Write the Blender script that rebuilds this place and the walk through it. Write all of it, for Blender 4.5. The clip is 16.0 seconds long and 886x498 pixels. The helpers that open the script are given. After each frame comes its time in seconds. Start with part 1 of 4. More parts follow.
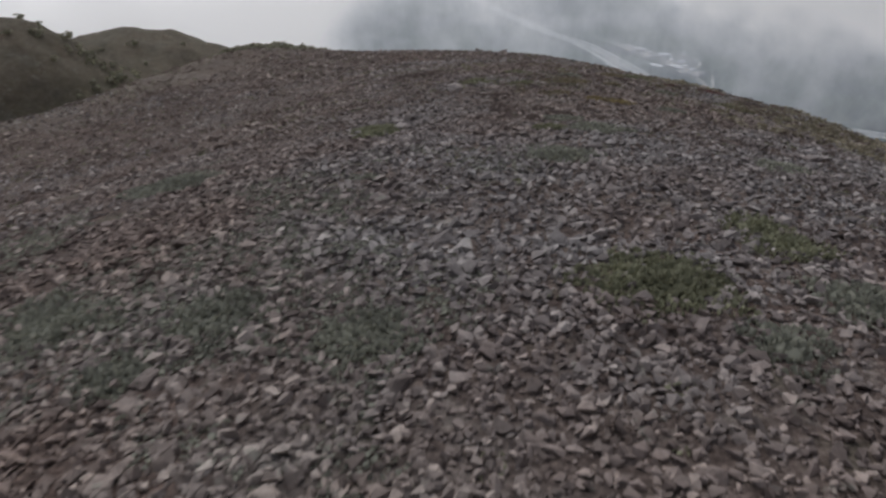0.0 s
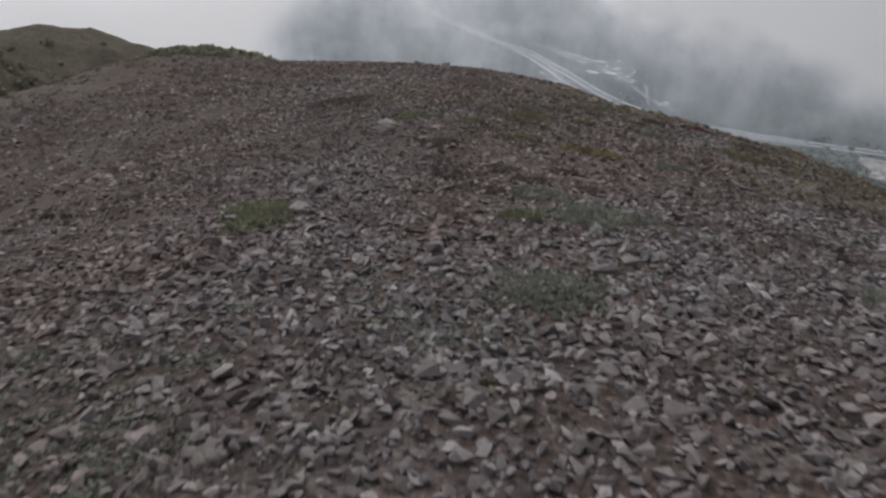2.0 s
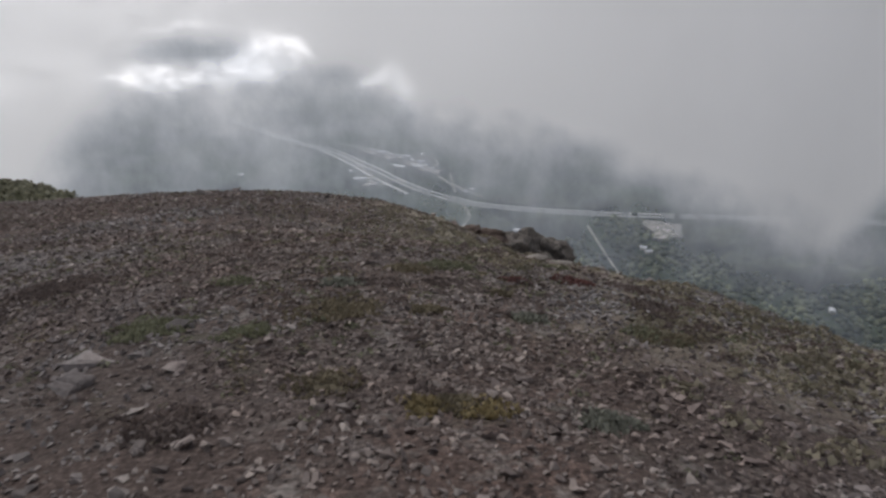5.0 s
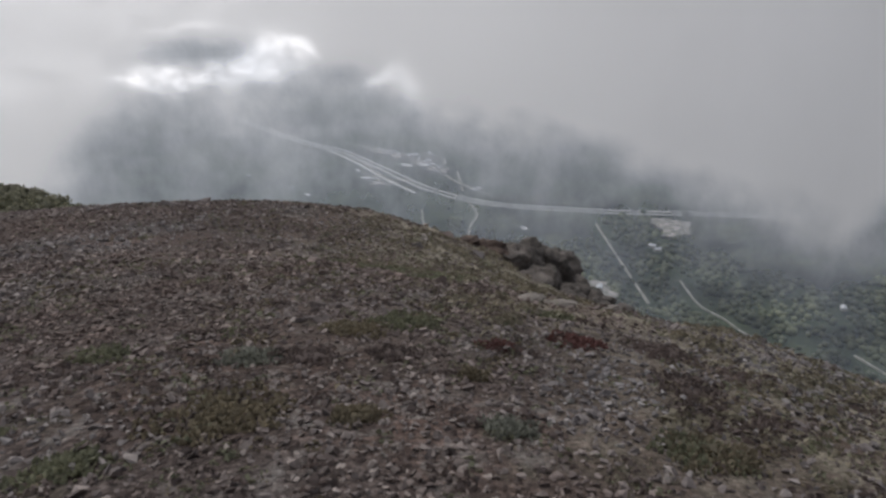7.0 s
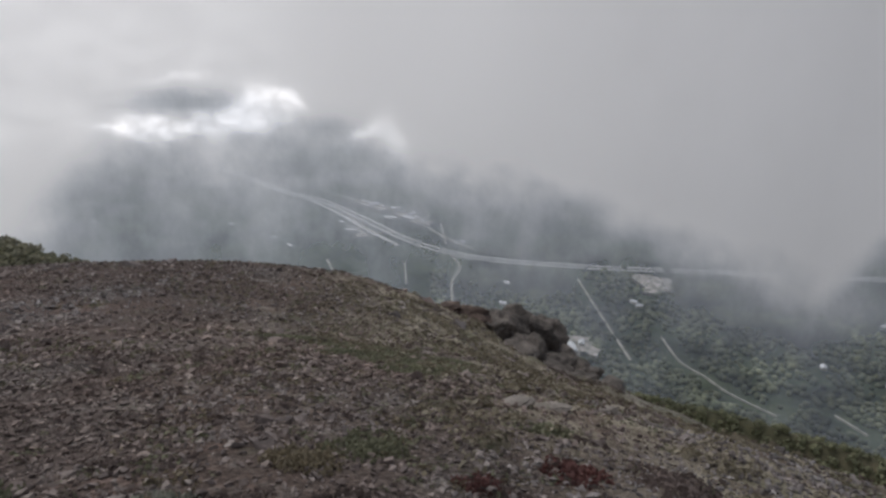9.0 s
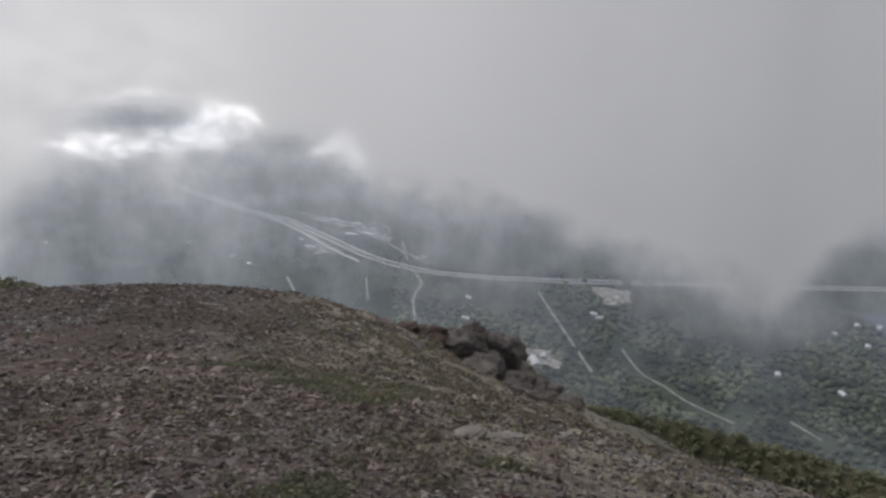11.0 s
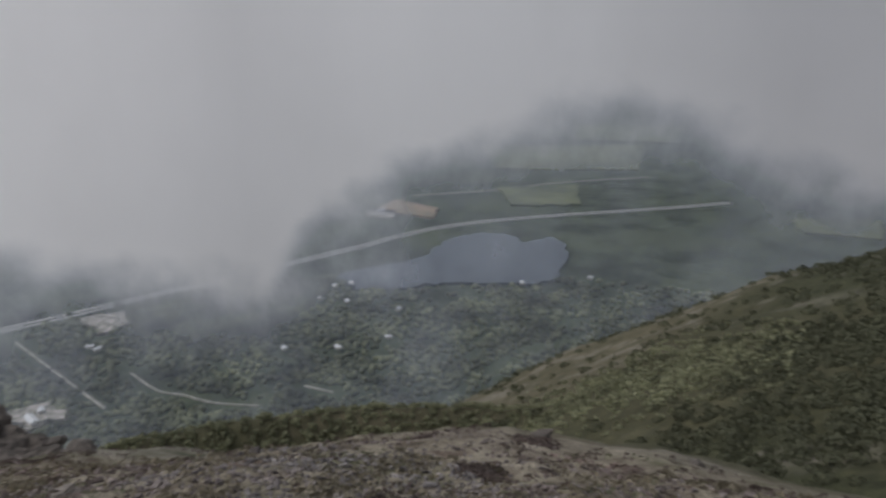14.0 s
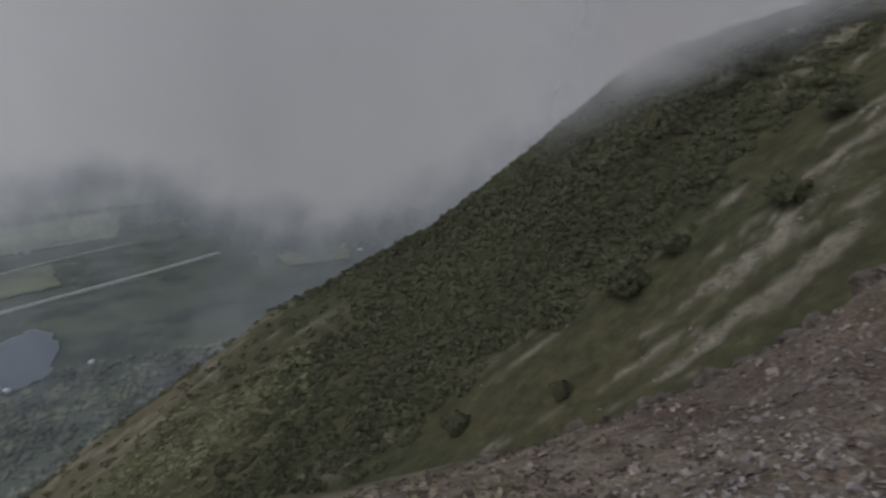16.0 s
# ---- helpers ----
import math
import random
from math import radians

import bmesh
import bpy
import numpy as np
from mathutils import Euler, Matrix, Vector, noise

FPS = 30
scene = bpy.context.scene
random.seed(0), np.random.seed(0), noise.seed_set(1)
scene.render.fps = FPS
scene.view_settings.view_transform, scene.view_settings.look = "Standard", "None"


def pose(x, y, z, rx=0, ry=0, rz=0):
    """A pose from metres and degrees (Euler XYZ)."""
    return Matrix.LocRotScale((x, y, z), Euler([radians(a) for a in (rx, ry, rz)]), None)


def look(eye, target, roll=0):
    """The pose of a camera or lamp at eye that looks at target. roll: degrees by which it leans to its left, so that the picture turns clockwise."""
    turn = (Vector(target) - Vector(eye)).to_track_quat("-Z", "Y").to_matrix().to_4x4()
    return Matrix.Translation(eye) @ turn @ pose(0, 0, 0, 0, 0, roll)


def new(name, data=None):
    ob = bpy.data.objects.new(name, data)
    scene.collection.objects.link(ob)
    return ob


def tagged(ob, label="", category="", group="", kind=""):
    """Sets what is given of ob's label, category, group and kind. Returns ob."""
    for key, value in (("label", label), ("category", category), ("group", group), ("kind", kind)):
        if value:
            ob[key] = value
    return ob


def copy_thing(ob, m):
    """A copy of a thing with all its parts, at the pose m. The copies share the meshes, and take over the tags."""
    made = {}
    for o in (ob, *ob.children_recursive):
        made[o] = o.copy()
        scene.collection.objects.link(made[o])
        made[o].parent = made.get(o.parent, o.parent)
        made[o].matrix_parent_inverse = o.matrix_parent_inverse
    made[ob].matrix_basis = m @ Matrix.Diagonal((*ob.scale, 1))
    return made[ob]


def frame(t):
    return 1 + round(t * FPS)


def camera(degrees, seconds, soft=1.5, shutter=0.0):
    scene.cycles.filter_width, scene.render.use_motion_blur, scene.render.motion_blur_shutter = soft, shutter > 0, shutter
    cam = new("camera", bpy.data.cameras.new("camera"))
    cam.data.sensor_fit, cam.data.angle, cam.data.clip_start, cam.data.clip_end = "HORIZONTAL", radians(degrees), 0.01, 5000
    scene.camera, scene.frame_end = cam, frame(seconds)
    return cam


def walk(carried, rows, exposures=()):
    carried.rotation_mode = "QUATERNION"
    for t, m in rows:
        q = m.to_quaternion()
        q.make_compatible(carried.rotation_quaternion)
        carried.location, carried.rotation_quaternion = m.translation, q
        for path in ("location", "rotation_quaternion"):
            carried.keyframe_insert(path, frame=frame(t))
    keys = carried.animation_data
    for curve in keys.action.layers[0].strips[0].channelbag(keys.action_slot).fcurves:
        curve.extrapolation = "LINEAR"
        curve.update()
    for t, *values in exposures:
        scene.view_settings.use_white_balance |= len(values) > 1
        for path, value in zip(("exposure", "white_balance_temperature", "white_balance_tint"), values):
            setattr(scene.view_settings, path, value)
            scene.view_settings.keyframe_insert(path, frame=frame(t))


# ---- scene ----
cam = camera(64.1, 16.0, soft=2.6, shutter=0.35)
PATH = [
    (0, (0.0, 0.0, 0.0), (-0.533, 1.62, -1.045), -2.1),
    (0.5, (-0.114, 0.66, -0.158), (-0.552, 2.319, -1.186), -1.8),
    (1, (-0.305, 1.273, -0.251), (-0.697, 2.926, -1.306), -0.4),
    (1.5, (-0.478, 1.863, -0.339), (-0.795, 3.519, -1.414), -1.1),
    (2, (-0.627, 2.478, -0.454), (-1.0, 4.146, -1.492), 0.6),
    (2.5, (-0.856, 3.081, -0.568), (-1.097, 4.788, -1.582), -0.1),
    (3, (-1.02, 3.637, -0.684), (-1.319, 5.296, -1.761), -1.3),
    (3.5, (-1.069, 4.286, -0.729), (-1.291, 6.013, -1.713), -0.0),
    (4, (-1.104, 4.934, -0.761), (-1.17, 6.763, -1.567), -1.9),
    (4.5, (-0.993, 5.473, -0.899), (-1.049, 7.318, -1.671), -0.9),
    (5, (-0.883, 5.932, -0.963), (-0.784, 7.764, -1.76), 0.6),
    (5.2, (-0.855, 6.143, -1.01), (-0.753, 7.979, -1.796), 0.3),
    (7.3, (-0.377, 7.966, -1.353), (-0.315, 9.794, -2.161), -0.2),
    (7.5, (-0.372, 8.086, -1.342), (-0.372, 9.912, -2.158), 0.9),
    (8, (-0.394, 8.365, -1.364), (-0.402, 10.219, -2.113), -0.6),
    (8.2, (-0.386, 8.438, -1.356), (-0.285, 10.318, -2.03), 2.3),
    (10.3, (-0.226, 8.989, -1.395), (-0.037, 10.87, -2.049), -0.7),
    (10.5, (-0.221, 8.994, -1.393), (-0.038, 10.877, -2.042), -1.5),
    (11, (-0.173, 8.962, -1.378), (0.062, 10.85, -1.995), 1.7),
    (11.5, (-0.137, 8.934, -1.381), (0.176, 10.822, -1.964), 2.5),
    (12, (-0.112, 8.891, -1.377), (0.337, 10.757, -1.94), 2.6),
    (12.5, (-0.068, 8.908, -1.393), (0.617, 10.708, -1.933), 1.9),
    (13, (-0.024, 8.929, -1.42), (0.928, 10.593, -1.991), 0.8),
    (13.5, (0.015, 8.954, -1.448), (1.23, 10.426, -2.046), 0.1),
    (14, (0.032, 8.965, -1.46), (1.471, 10.225, -2.047), 0.3),
    (14.5, (0.03, 8.964, -1.459), (1.679, 9.936, -2.037), -0.3),
    (15, (0.028, 8.963, -1.458), (1.843, 9.613, -1.993), -0.8),
    (15.5, (0.032, 8.962, -1.459), (1.943, 9.291, -1.946), -1.5),
    (16, (0.033, 8.964, -1.46), (1.979, 8.985, -1.921), -2.4),
]
walk(cam, [(t, look(eye, target, roll)) for t, eye, target, roll in PATH], [(0, 0.24), (3, 0.17), (5, 0.1), (12.5, 0.06), (14.5, 0.0), (16, -0.2)])

# world, sun
SUN_AZ, SUN_EL = 38.0, 56.0  # degrees left of +y, above the horizon
world = bpy.data.worlds.new("overcast_sky")
scene.world = world
world.use_nodes = True
wn = world.node_tree
wn.nodes.clear()
sky = wn.nodes.new("ShaderNodeTexSky")
sky.sky_type, sky.sun_disc = "NISHITA", False
sky.sun_elevation, sky.sun_rotation = radians(SUN_EL), radians(-SUN_AZ)
sky.dust_density, sky.air_density = 1.0, 1.0
hsv = wn.nodes.new("ShaderNodeHueSaturation")
hsv.inputs["Saturation"].default_value = 0.42
bg = wn.nodes.new("ShaderNodeBackground")
bg.inputs["Strength"].default_value = 0.115
wout = wn.nodes.new("ShaderNodeOutputWorld")
wn.links.new(sky.outputs[0], hsv.inputs["Color"])
wn.links.new(hsv.outputs[0], bg.inputs["Color"])
wn.links.new(bg.outputs[0], wout.inputs["Surface"])
lamp = bpy.data.lights.new("sun", "SUN")
lamp.energy, lamp.angle, lamp.color = 1.12, radians(36), (1.0, 0.99, 0.97)
sun = new("sun", lamp)
SUN_DIR = Vector((-math.sin(radians(SUN_AZ)) * math.cos(radians(SUN_EL)), math.cos(radians(SUN_AZ)) * math.cos(radians(SUN_EL)), math.sin(radians(SUN_EL))))
sun.matrix_world = look(SUN_DIR * 60, (0, 0, 0))

rng = np.random.default_rng(7)


# ---------- numeric helpers ----------
def vnoise(x, y, seed=0):
    """Smooth value noise, 0 to 1."""
    x, y = np.asarray(x, float), np.asarray(y, float)
    xi, yi = np.floor(x), np.floor(y)
    fx, fy = x - xi, y - yi
    fx, fy = fx * fx * (3 - 2 * fx), fy * fy * (3 - 2 * fy)

    def cell(a, b):
        h = np.sin(a * 127.1 + b * 311.7 + seed * 74.7) * 43758.5453
        return h - np.floor(h)
    top = cell(xi, yi) * (1 - fx) + cell(xi + 1, yi) * fx
    low = cell(xi, yi + 1) * (1 - fx) + cell(xi + 1, yi + 1) * fx
    return top * (1 - fy) + low * fy


def fbm(x, y, seed=0, octaves=4):
    total, amp, norm = 0.0, 1.0, 0.0
    for k in range(octaves):
        total = total + amp * vnoise(x * 2**k, y * 2**k, seed + k)
        norm, amp = norm + amp, amp * 0.5
    return total / norm


def softplus(v):
    return np.maximum(v, 0) + np.log1p(np.exp(-np.abs(v)))


def smax(a, b, k):
    m = np.maximum(a, b)
    return m + k * np.log(np.exp((a - m) / k) + np.exp((b - m) / k))


def step(a, b, v):
    u = np.clip((v - a) / (b - a), 0, 1)
    return u * u * (3 - 2 * u)


# ---------- the lie of the land ----------
HUMP_X, HUMP_Y, HUMP_W = (-9, -4, 0, 4, 8), (4, 10, 15, 20, 26), 3.6
HUMPS = ((-0.05, 0.52, 0.59, 0.07, 0.18), (-0.16, 0.26, 0.48, -0.55, 0.56), (0.09, 0.43, 0.25, -0.37, 1.25),
         (-0.21, -0.15, -1.12, -0.46, -0.33), (-0.41, -0.09, -0.65, -0.10, -0.06))
VALLEY = -400.0


def heath_cover(x, y):
    """Where dark heather covers the stones."""
    h = np.exp(-((x + 2.1) / 1.5) ** 2 - ((y - 8.3) / 1.3) ** 2) + np.exp(-((x - 1.45) / 0.8) ** 2) * step(7.5, 5.5, y)
    h = h + 0.8 * np.exp(-((x - 1.9) / 0.9) ** 2 - ((y - 11.9) / 1.2) ** 2) + 0.7 * np.exp(-((x + 5.5) / 2.2) ** 2 - ((y - 7.5) / 2.5) ** 2)
    h = h + 0.75 * step(-5.5, -9, x + 2 * (fbm(x / 3, y / 3, 133, 3) - 0.5)) * step(26, 20, y)
    return np.clip(h * (0.5 + fbm(x / 0.8, y / 0.8, 131, 3)), 0, 1)


def ridge(x, y):
    """The stony ridge underfoot: it falls ahead, with a brink to the right and one at the far end."""
    z = -2.071 + 0.0941 * x - 0.2745 * y - 0.0218 * np.sqrt(x * x + 16) + 0.0104 * y * y / (1 + np.abs(y) / 30)
    z = z - 0.75 * 1.197 * softplus((x - 3.155 + 0.2452 * (y - 10)) / 1.197)
    z = z - 0.6 * 1.2 * softplus((y - 24.44 + 0.0352 * x) / 1.2)
    for row, hy in zip(HUMPS, HUMP_Y):
        for a, hx in zip(row, HUMP_X):
            z = z + a * np.exp(-((x - hx) ** 2 + (y - hy) ** 2) / (2 * HUMP_W**2))
    return z


SPUR_D = 110.0
SPUR_U = (-4, -0.9, -0.53, -0.40, -0.244, -0.0875, 0.017, 0.13, 0.249, 0.364, 0.51, 0.675, 0.84, 5)
SPUR_Z = (0.9, 0.16, 0.08, 0.05, 0.007, -0.118, -0.19, -0.248, -0.305, -0.385, -0.475, -0.60, -0.75, -4.9)


def flank(x, y):
    """The green mountainside across the gully, up to the crest of its spur."""
    u = (y - 9) / SPUR_D
    z = SPUR_D * np.interp(u, SPUR_U, SPUR_Z)
    z = z + 1.6 * (fbm(x / 17, y / 17, 3) - 0.5) * step(20, 50, x) * 2
    z = z - 6 * softplus((x - SPUR_D - 8 * (fbm(y / 30, y * 0 + 2, 9) - 0.5)) / 6) * 0.9
    return z - softplus(12 - x)


def cone(x, y, cx, cy, top, fall, blunt):
    d = np.hypot(x - cx, y - cy)
    return top - fall * (np.sqrt(d * d + blunt * blunt) - blunt) - 0.012 * d * d


def height(x, y):
    x, y = np.asarray(x, float), np.asarray(y, float)
    r = np.hypot(x, y - 9)
    far = step(14, 40, r)
    z = ridge(x, y) + far * 1.5 * (fbm(x / 9, y / 9, 5) - 0.5)
    z = z - 0.55 * softplus((-x - 75) / 6) * 6
    z = z - 5.5 * step(-15.5, -25, x + 2.5 * (fbm(y / 5, y * 0 + 4, 141, 3) - 0.5))
    z = smax(z, flank(x, y), 1.4)
    # shoulder below the brink, with its belt of shrubs
    az = np.degrees(np.arctan2(x, y - 9))
    brow = -36.5 - 0.9 * np.abs(r - 62) - 0.02 * np.clip(np.abs(az - 45) - 24, 0, 90) ** 2
    z = smax(z, brow, 1.2)
    # knolls to the other side
    z = smax(z, cone(x, y, -34.5, 55.0, -17.6, 0.45, 9), 1.0)
    z = smax(z, cone(x, y, -60.0, 66.0, -20.0, 0.40, 14), 1.0)
    z = smax(z, cone(x, y, -55.0, 45.0, -12.9, 0.85, 6) + 2.4 * (fbm(x / 4, y / 4, 11) - 0.5) * step(-40, -50, x), 0.8)
    z = z + 1.8 * (fbm(x / 3.2, y / 3.2, 12, 4) - 0.5) * step(-38, -48, x) * step(130, 100, r)
    rim = step(-2.5, 0.5, x - 3.155 + 0.2452 * (y - 10)) * step(26, 16, r)
    z = z + rim * (0.42 * (fbm(x / 1.5, y / 1.5, 27, 4) - 0.36) + 0.12 * (fbm(x / 0.45, y / 0.45, 29, 2) - 0.5))
    z = z + 0.42 * np.exp(-((x - 5.9) / 1.1) ** 2 - ((y - 4.8) / 1.2) ** 2)
    z = z - 0.45 * np.exp(-((x - 3.4) / 1.3) ** 2 - ((y - 24.4) / 1.6) ** 2)
    small = 0.05 * (fbm(x / 0.9, y / 0.9, 21) - 0.5) + 0.12 * (fbm(x / 2.7, y / 2.7, 23, 3) - 0.5)
    z = z + small * (0.55 + 1.6 * step(10, 30, r))
    return smax(z, VALLEY + 0 * x, 6.0)


# ---------- materials ----------
class Nodes:
    def __init__(self, name):
        self.mat = bpy.data.materials.new(name)
        self.mat.use_nodes = True
        self.tree = self.mat.node_tree
        self.tree.nodes.clear()
        self.out = self.tree.nodes.new("ShaderNodeOutputMaterial")

    def put(self, kind, **inputs):
        n = self.tree.nodes.new("ShaderNode" + kind)
        for key, value in inputs.items():
            self.wire(n.inputs[key.replace("_", " ")], value)
        return n

    def wire(self, socket, value):
        if isinstance(value, bpy.types.NodeSocket):
            self.tree.links.new(value, socket)
        elif isinstance(value, tuple) and len(value) == 3 and socket.type == "RGBA":
            socket.default_value = (*value, 1)
        else:
            socket.default_value = value

    def noise(self, scale, detail=4.0, rough=0.55, stretch=(1, 1, 1), shift=(0, 0, 0)):
        g = self.put("NewGeometry")
        m = self.put("Mapping", Vector=g.outputs["Position"], Scale=stretch, Location=shift)
        n = self.put("TexNoise", Vector=m.outputs[0], Scale=scale, Detail=detail, Roughness=rough)
        return n.outputs["Fac"]

    def ramp(self, fac, *stops):
        r = self.put("ValToRGB", Fac=fac)
        el = r.color_ramp.elements
        while len(el) < len(stops):
            el.new(0.5)
        for e, (at, col) in zip(el, stops):
            e.position = at
            e.color = (*col, 1) if isinstance(col, tuple) else (col, col, col, 1)
        return r.outputs["Color"]

    def mix(self, fac, a, b, mode="MIX"):
        n = self.tree.nodes.new("ShaderNodeMix")
        n.data_type, n.blend_type = "RGBA", mode
        self.wire(n.inputs[0], fac)
        self.wire(n.inputs[6], a)
        self.wire(n.inputs[7], b)
        return n.outputs[2]

    def math(self, op, a, b=0.0):
        n = self.tree.nodes.new("ShaderNodeMath")
        n.operation = op
        self.wire(n.inputs[0], a)
        self.wire(n.inputs[1], b)
        return n.outputs[0]

    def attr(self, name):
        n = self.put("Attribute")
        n.attribute_name = name
        return n.outputs["Fac"]

    def surface(self, color, rough=0.9, bump=None, height=0.02, strength=0.6, spec=0.25, **more):
        p = self.put("BsdfPrincipled", Base_Color=color, Roughness=rough, Specular_IOR_Level=spec, **more)
        if bump is not None:
            b = self.put("Bump", Height=bump, Distance=height, Strength=strength)
            self.tree.links.new(b.outputs[0], p.inputs["Normal"])
        self.tree.links.new(p.outputs[0], self.out.inputs["Surface"])
        return self.mat


def island_random(n):
    return n.put("NewGeometry").outputs["Random Per Island"]


def object_random(n):
    return n.put("ObjectInfo").outputs["Random"]


STONE_STOPS = ((0.0, (0.12, 0.106, 0.099)), (0.25, (0.165, 0.15, 0.142)), (0.5, (0.22, 0.202, 0.191)),
               (0.75, (0.285, 0.265, 0.25)), (0.93, (0.35, 0.326, 0.303)), (1.0, (0.43, 0.405, 0.375)))


def stone_material(name, pick, haze_lift=1.0):
    n = Nodes(name)
    base = n.ramp(pick(n), *STONE_STOPS)
    # factor above 1 lifts the base colour in place of haze
    base = n.mix(1.0, base, (0.93 * haze_lift, 0.905 * haze_lift, 0.91 * haze_lift), "MULTIPLY")
    place = n.noise(0.22, 3.0)
    warm = n.ramp(place, (0.38, (0.95, 0.965, 0.98)), (0.58, (1.02, 0.955, 0.9)))
    col = n.mix(1.0, base, warm, "MULTIPLY")
    stain = n.ramp(n.noise(0.42, 7.0, 0.7, shift=(7, 3, 1)), (0.44, (1.04, 1.03, 1.03)), (0.6, (0.9, 0.8, 0.765)))
    col = n.mix(1.0, col, stain, "MULTIPLY")
    grain = n.noise(38.0, 6.0, 0.65)
    col = n.mix(0.75, col, n.ramp(grain, (0.3, 0.65), (0.7, 1.25)), "MULTIPLY")
    lichen = n.ramp(n.noise(11.0, 4.0, 0.6, shift=(3, 8, 1)), (0.62, 0.0), (0.7, 1.0))
    col = n.mix(n.math("MULTIPLY", lichen, 0.35), col, (0.22, 0.235, 0.19))
    return n.surface(col, 0.88, grain, 0.006, 0.5)


def ground_material():
    n = Nodes("mountain_ground")
    fine, mid, wide = n.noise(26.0, 8.0, 0.7), n.noise(2.3, 6.0, 0.62), n.noise(0.23, 4.0)
    scree = n.ramp(fine, (0.3, (0.05, 0.043, 0.04)), (0.5, (0.105, 0.09, 0.084)), (0.72, (0.215, 0.195, 0.183)))
    geo = n.put("NewGeometry")
    cells = n.put("TexVoronoi", Vector=geo.outputs["Position"], Scale=27.0)
    tone = n.put("SeparateColor", Color=cells.outputs["Color"]).outputs[0]
    scree = n.mix(0.85, scree, n.ramp(tone, (0.05, 0.5), (0.6, 1.05), (1.0, 1.7)), "MULTIPLY")
    rust = n.ramp(n.noise(0.35, 4.0, 0.6, shift=(5, 1, 2)), (0.38, (1.0, 0.98, 0.96)), (0.58, (1.06, 0.82, 0.72)))
    scree = n.mix(0.9, scree, rust, "MULTIPLY")
    mottle = n.noise(5.0, 7.0, 0.72, shift=(4, 2, 7))
    scree = n.mix(n.ramp(mottle, (0.5, 0.0), (0.6, 0.8)), scree, n.ramp(fine, (0.35, (0.06, 0.046, 0.041)), (0.7, (0.125, 0.095, 0.083))))
    scree = n.mix(n.ramp(n.noise(3.6, 7.0, 0.7, shift=(9, 5, 3)), (0.54, 0.0), (0.63, 0.8)), scree, n.ramp(fine, (0.35, (0.2, 0.178, 0.16)), (0.65, (0.36, 0.325, 0.295))))
    patch = n.noise(0.75, 6.0, 0.66, shift=(2, 9, 5))
    scree = n.mix(0.85, scree, n.ramp(patch, (0.34, 0.62), (0.5, 1.0), (0.66, 1.32)), "MULTIPLY")
    heath = n.ramp(n.noise(0.42, 7.0, 0.7, shift=(7, 3, 1)), (0.44, 0.0), (0.56, 0.7))
    heath = n.math("MAXIMUM", heath, n.math("MULTIPLY", n.attr("heath"), n.ramp(n.noise(1.6, 6.0, 0.68, shift=(3, 1, 4)), (0.36, 0.2), (0.5, 0.95))))
    scree = n.mix(heath, scree, n.ramp(fine, (0.35, (0.05, 0.036, 0.031)), (0.52, (0.1, 0.074, 0.064)), (0.7, (0.2, 0.155, 0.135))))
    moss = n.ramp(mid, (0.56, 0.0), (0.68, 0.35))
    scree = n.mix(moss, scree, n.ramp(fine, (0.35, (0.075, 0.075, 0.05)), (0.7, (0.15, 0.145, 0.095))))
    turf = n.ramp(n.noise(2.6, 7.0, 0.7, shift=(1, 6, 2)), (0.3, (0.08, 0.066, 0.05)), (0.4, (0.17, 0.14, 0.105)), (0.5, (0.28, 0.243, 0.183)), (0.68, (0.42, 0.37, 0.29)))
    turf = n.mix(0.6, turf, n.ramp(fine, (0.3, 0.6), (0.7, 1.35)), "MULTIPLY")
    turf = n.mix(n.ramp(n.noise(0.8, 6.0, 0.65, shift=(8, 1, 5)), (0.54, 0.0), (0.64, 0.7)), turf, n.ramp(fine, (0.35, (0.075, 0.08, 0.042)), (0.65, (0.16, 0.16, 0.085))))
    turf = n.mix(n.ramp(n.noise(1.1, 6.0, 0.65, shift=(2, 7, 9)), (0.57, 0.0), (0.65, 0.7)), turf, n.ramp(fine, (0.35, (0.075, 0.045, 0.04)), (0.65, (0.165, 0.105, 0.09))))
    show = n.math("MULTIPLY", n.attr("moss"), n.ramp(n.noise(0.9, 6.0, 0.65, shift=(4, 4, 8)), (0.34, 0.35), (0.5, 1.0)))
    scree = n.mix(show, scree, turf)
    grass = n.ramp(n.noise(1.1, 7.0, 0.7), (0.3, (0.045, 0.045, 0.028)), (0.55, (0.066, 0.063, 0.038)), (0.75, (0.11, 0.1, 0.06)))
    grass = n.mix(0.7, grass, n.ramp(n.noise(0.5, 7.0, 0.7, shift=(3, 3, 9)), (0.36, (0.6, 0.65, 0.65)), (0.62, (1.3, 1.3, 1.25))), "MULTIPLY")
    grass = n.mix(0.6, grass, n.ramp(n.noise(0.06, 3.0), (0.4, (0.75, 0.85, 0.75)), (0.65, (1.12, 1.06, 0.95))), "MULTIPLY")
    grass = n.mix(n.math("MULTIPLY", n.attr("tan"), n.ramp(n.noise(0.12, 6.0, 0.65, shift=(6, 6, 6)), (0.35, 0.35), (0.6, 1.0))), grass, n.ramp(n.noise(0.9, 6.0, 0.7), (0.35, (0.072, 0.068, 0.042)), (0.65, (0.16, 0.138, 0.09))))
    pale = n.ramp(fine, (0.3, (0.14, 0.124, 0.098)), (0.65, (0.33, 0.3, 0.25)))
    bands = n.ramp(n.noise(0.9, 12.0, 0.8, shift=(0, 4, 0)), (0.38, 0.15), (0.56, 0.9))
    grass = n.mix(n.math("MULTIPLY", bands, n.attr("streak")), grass, pale)
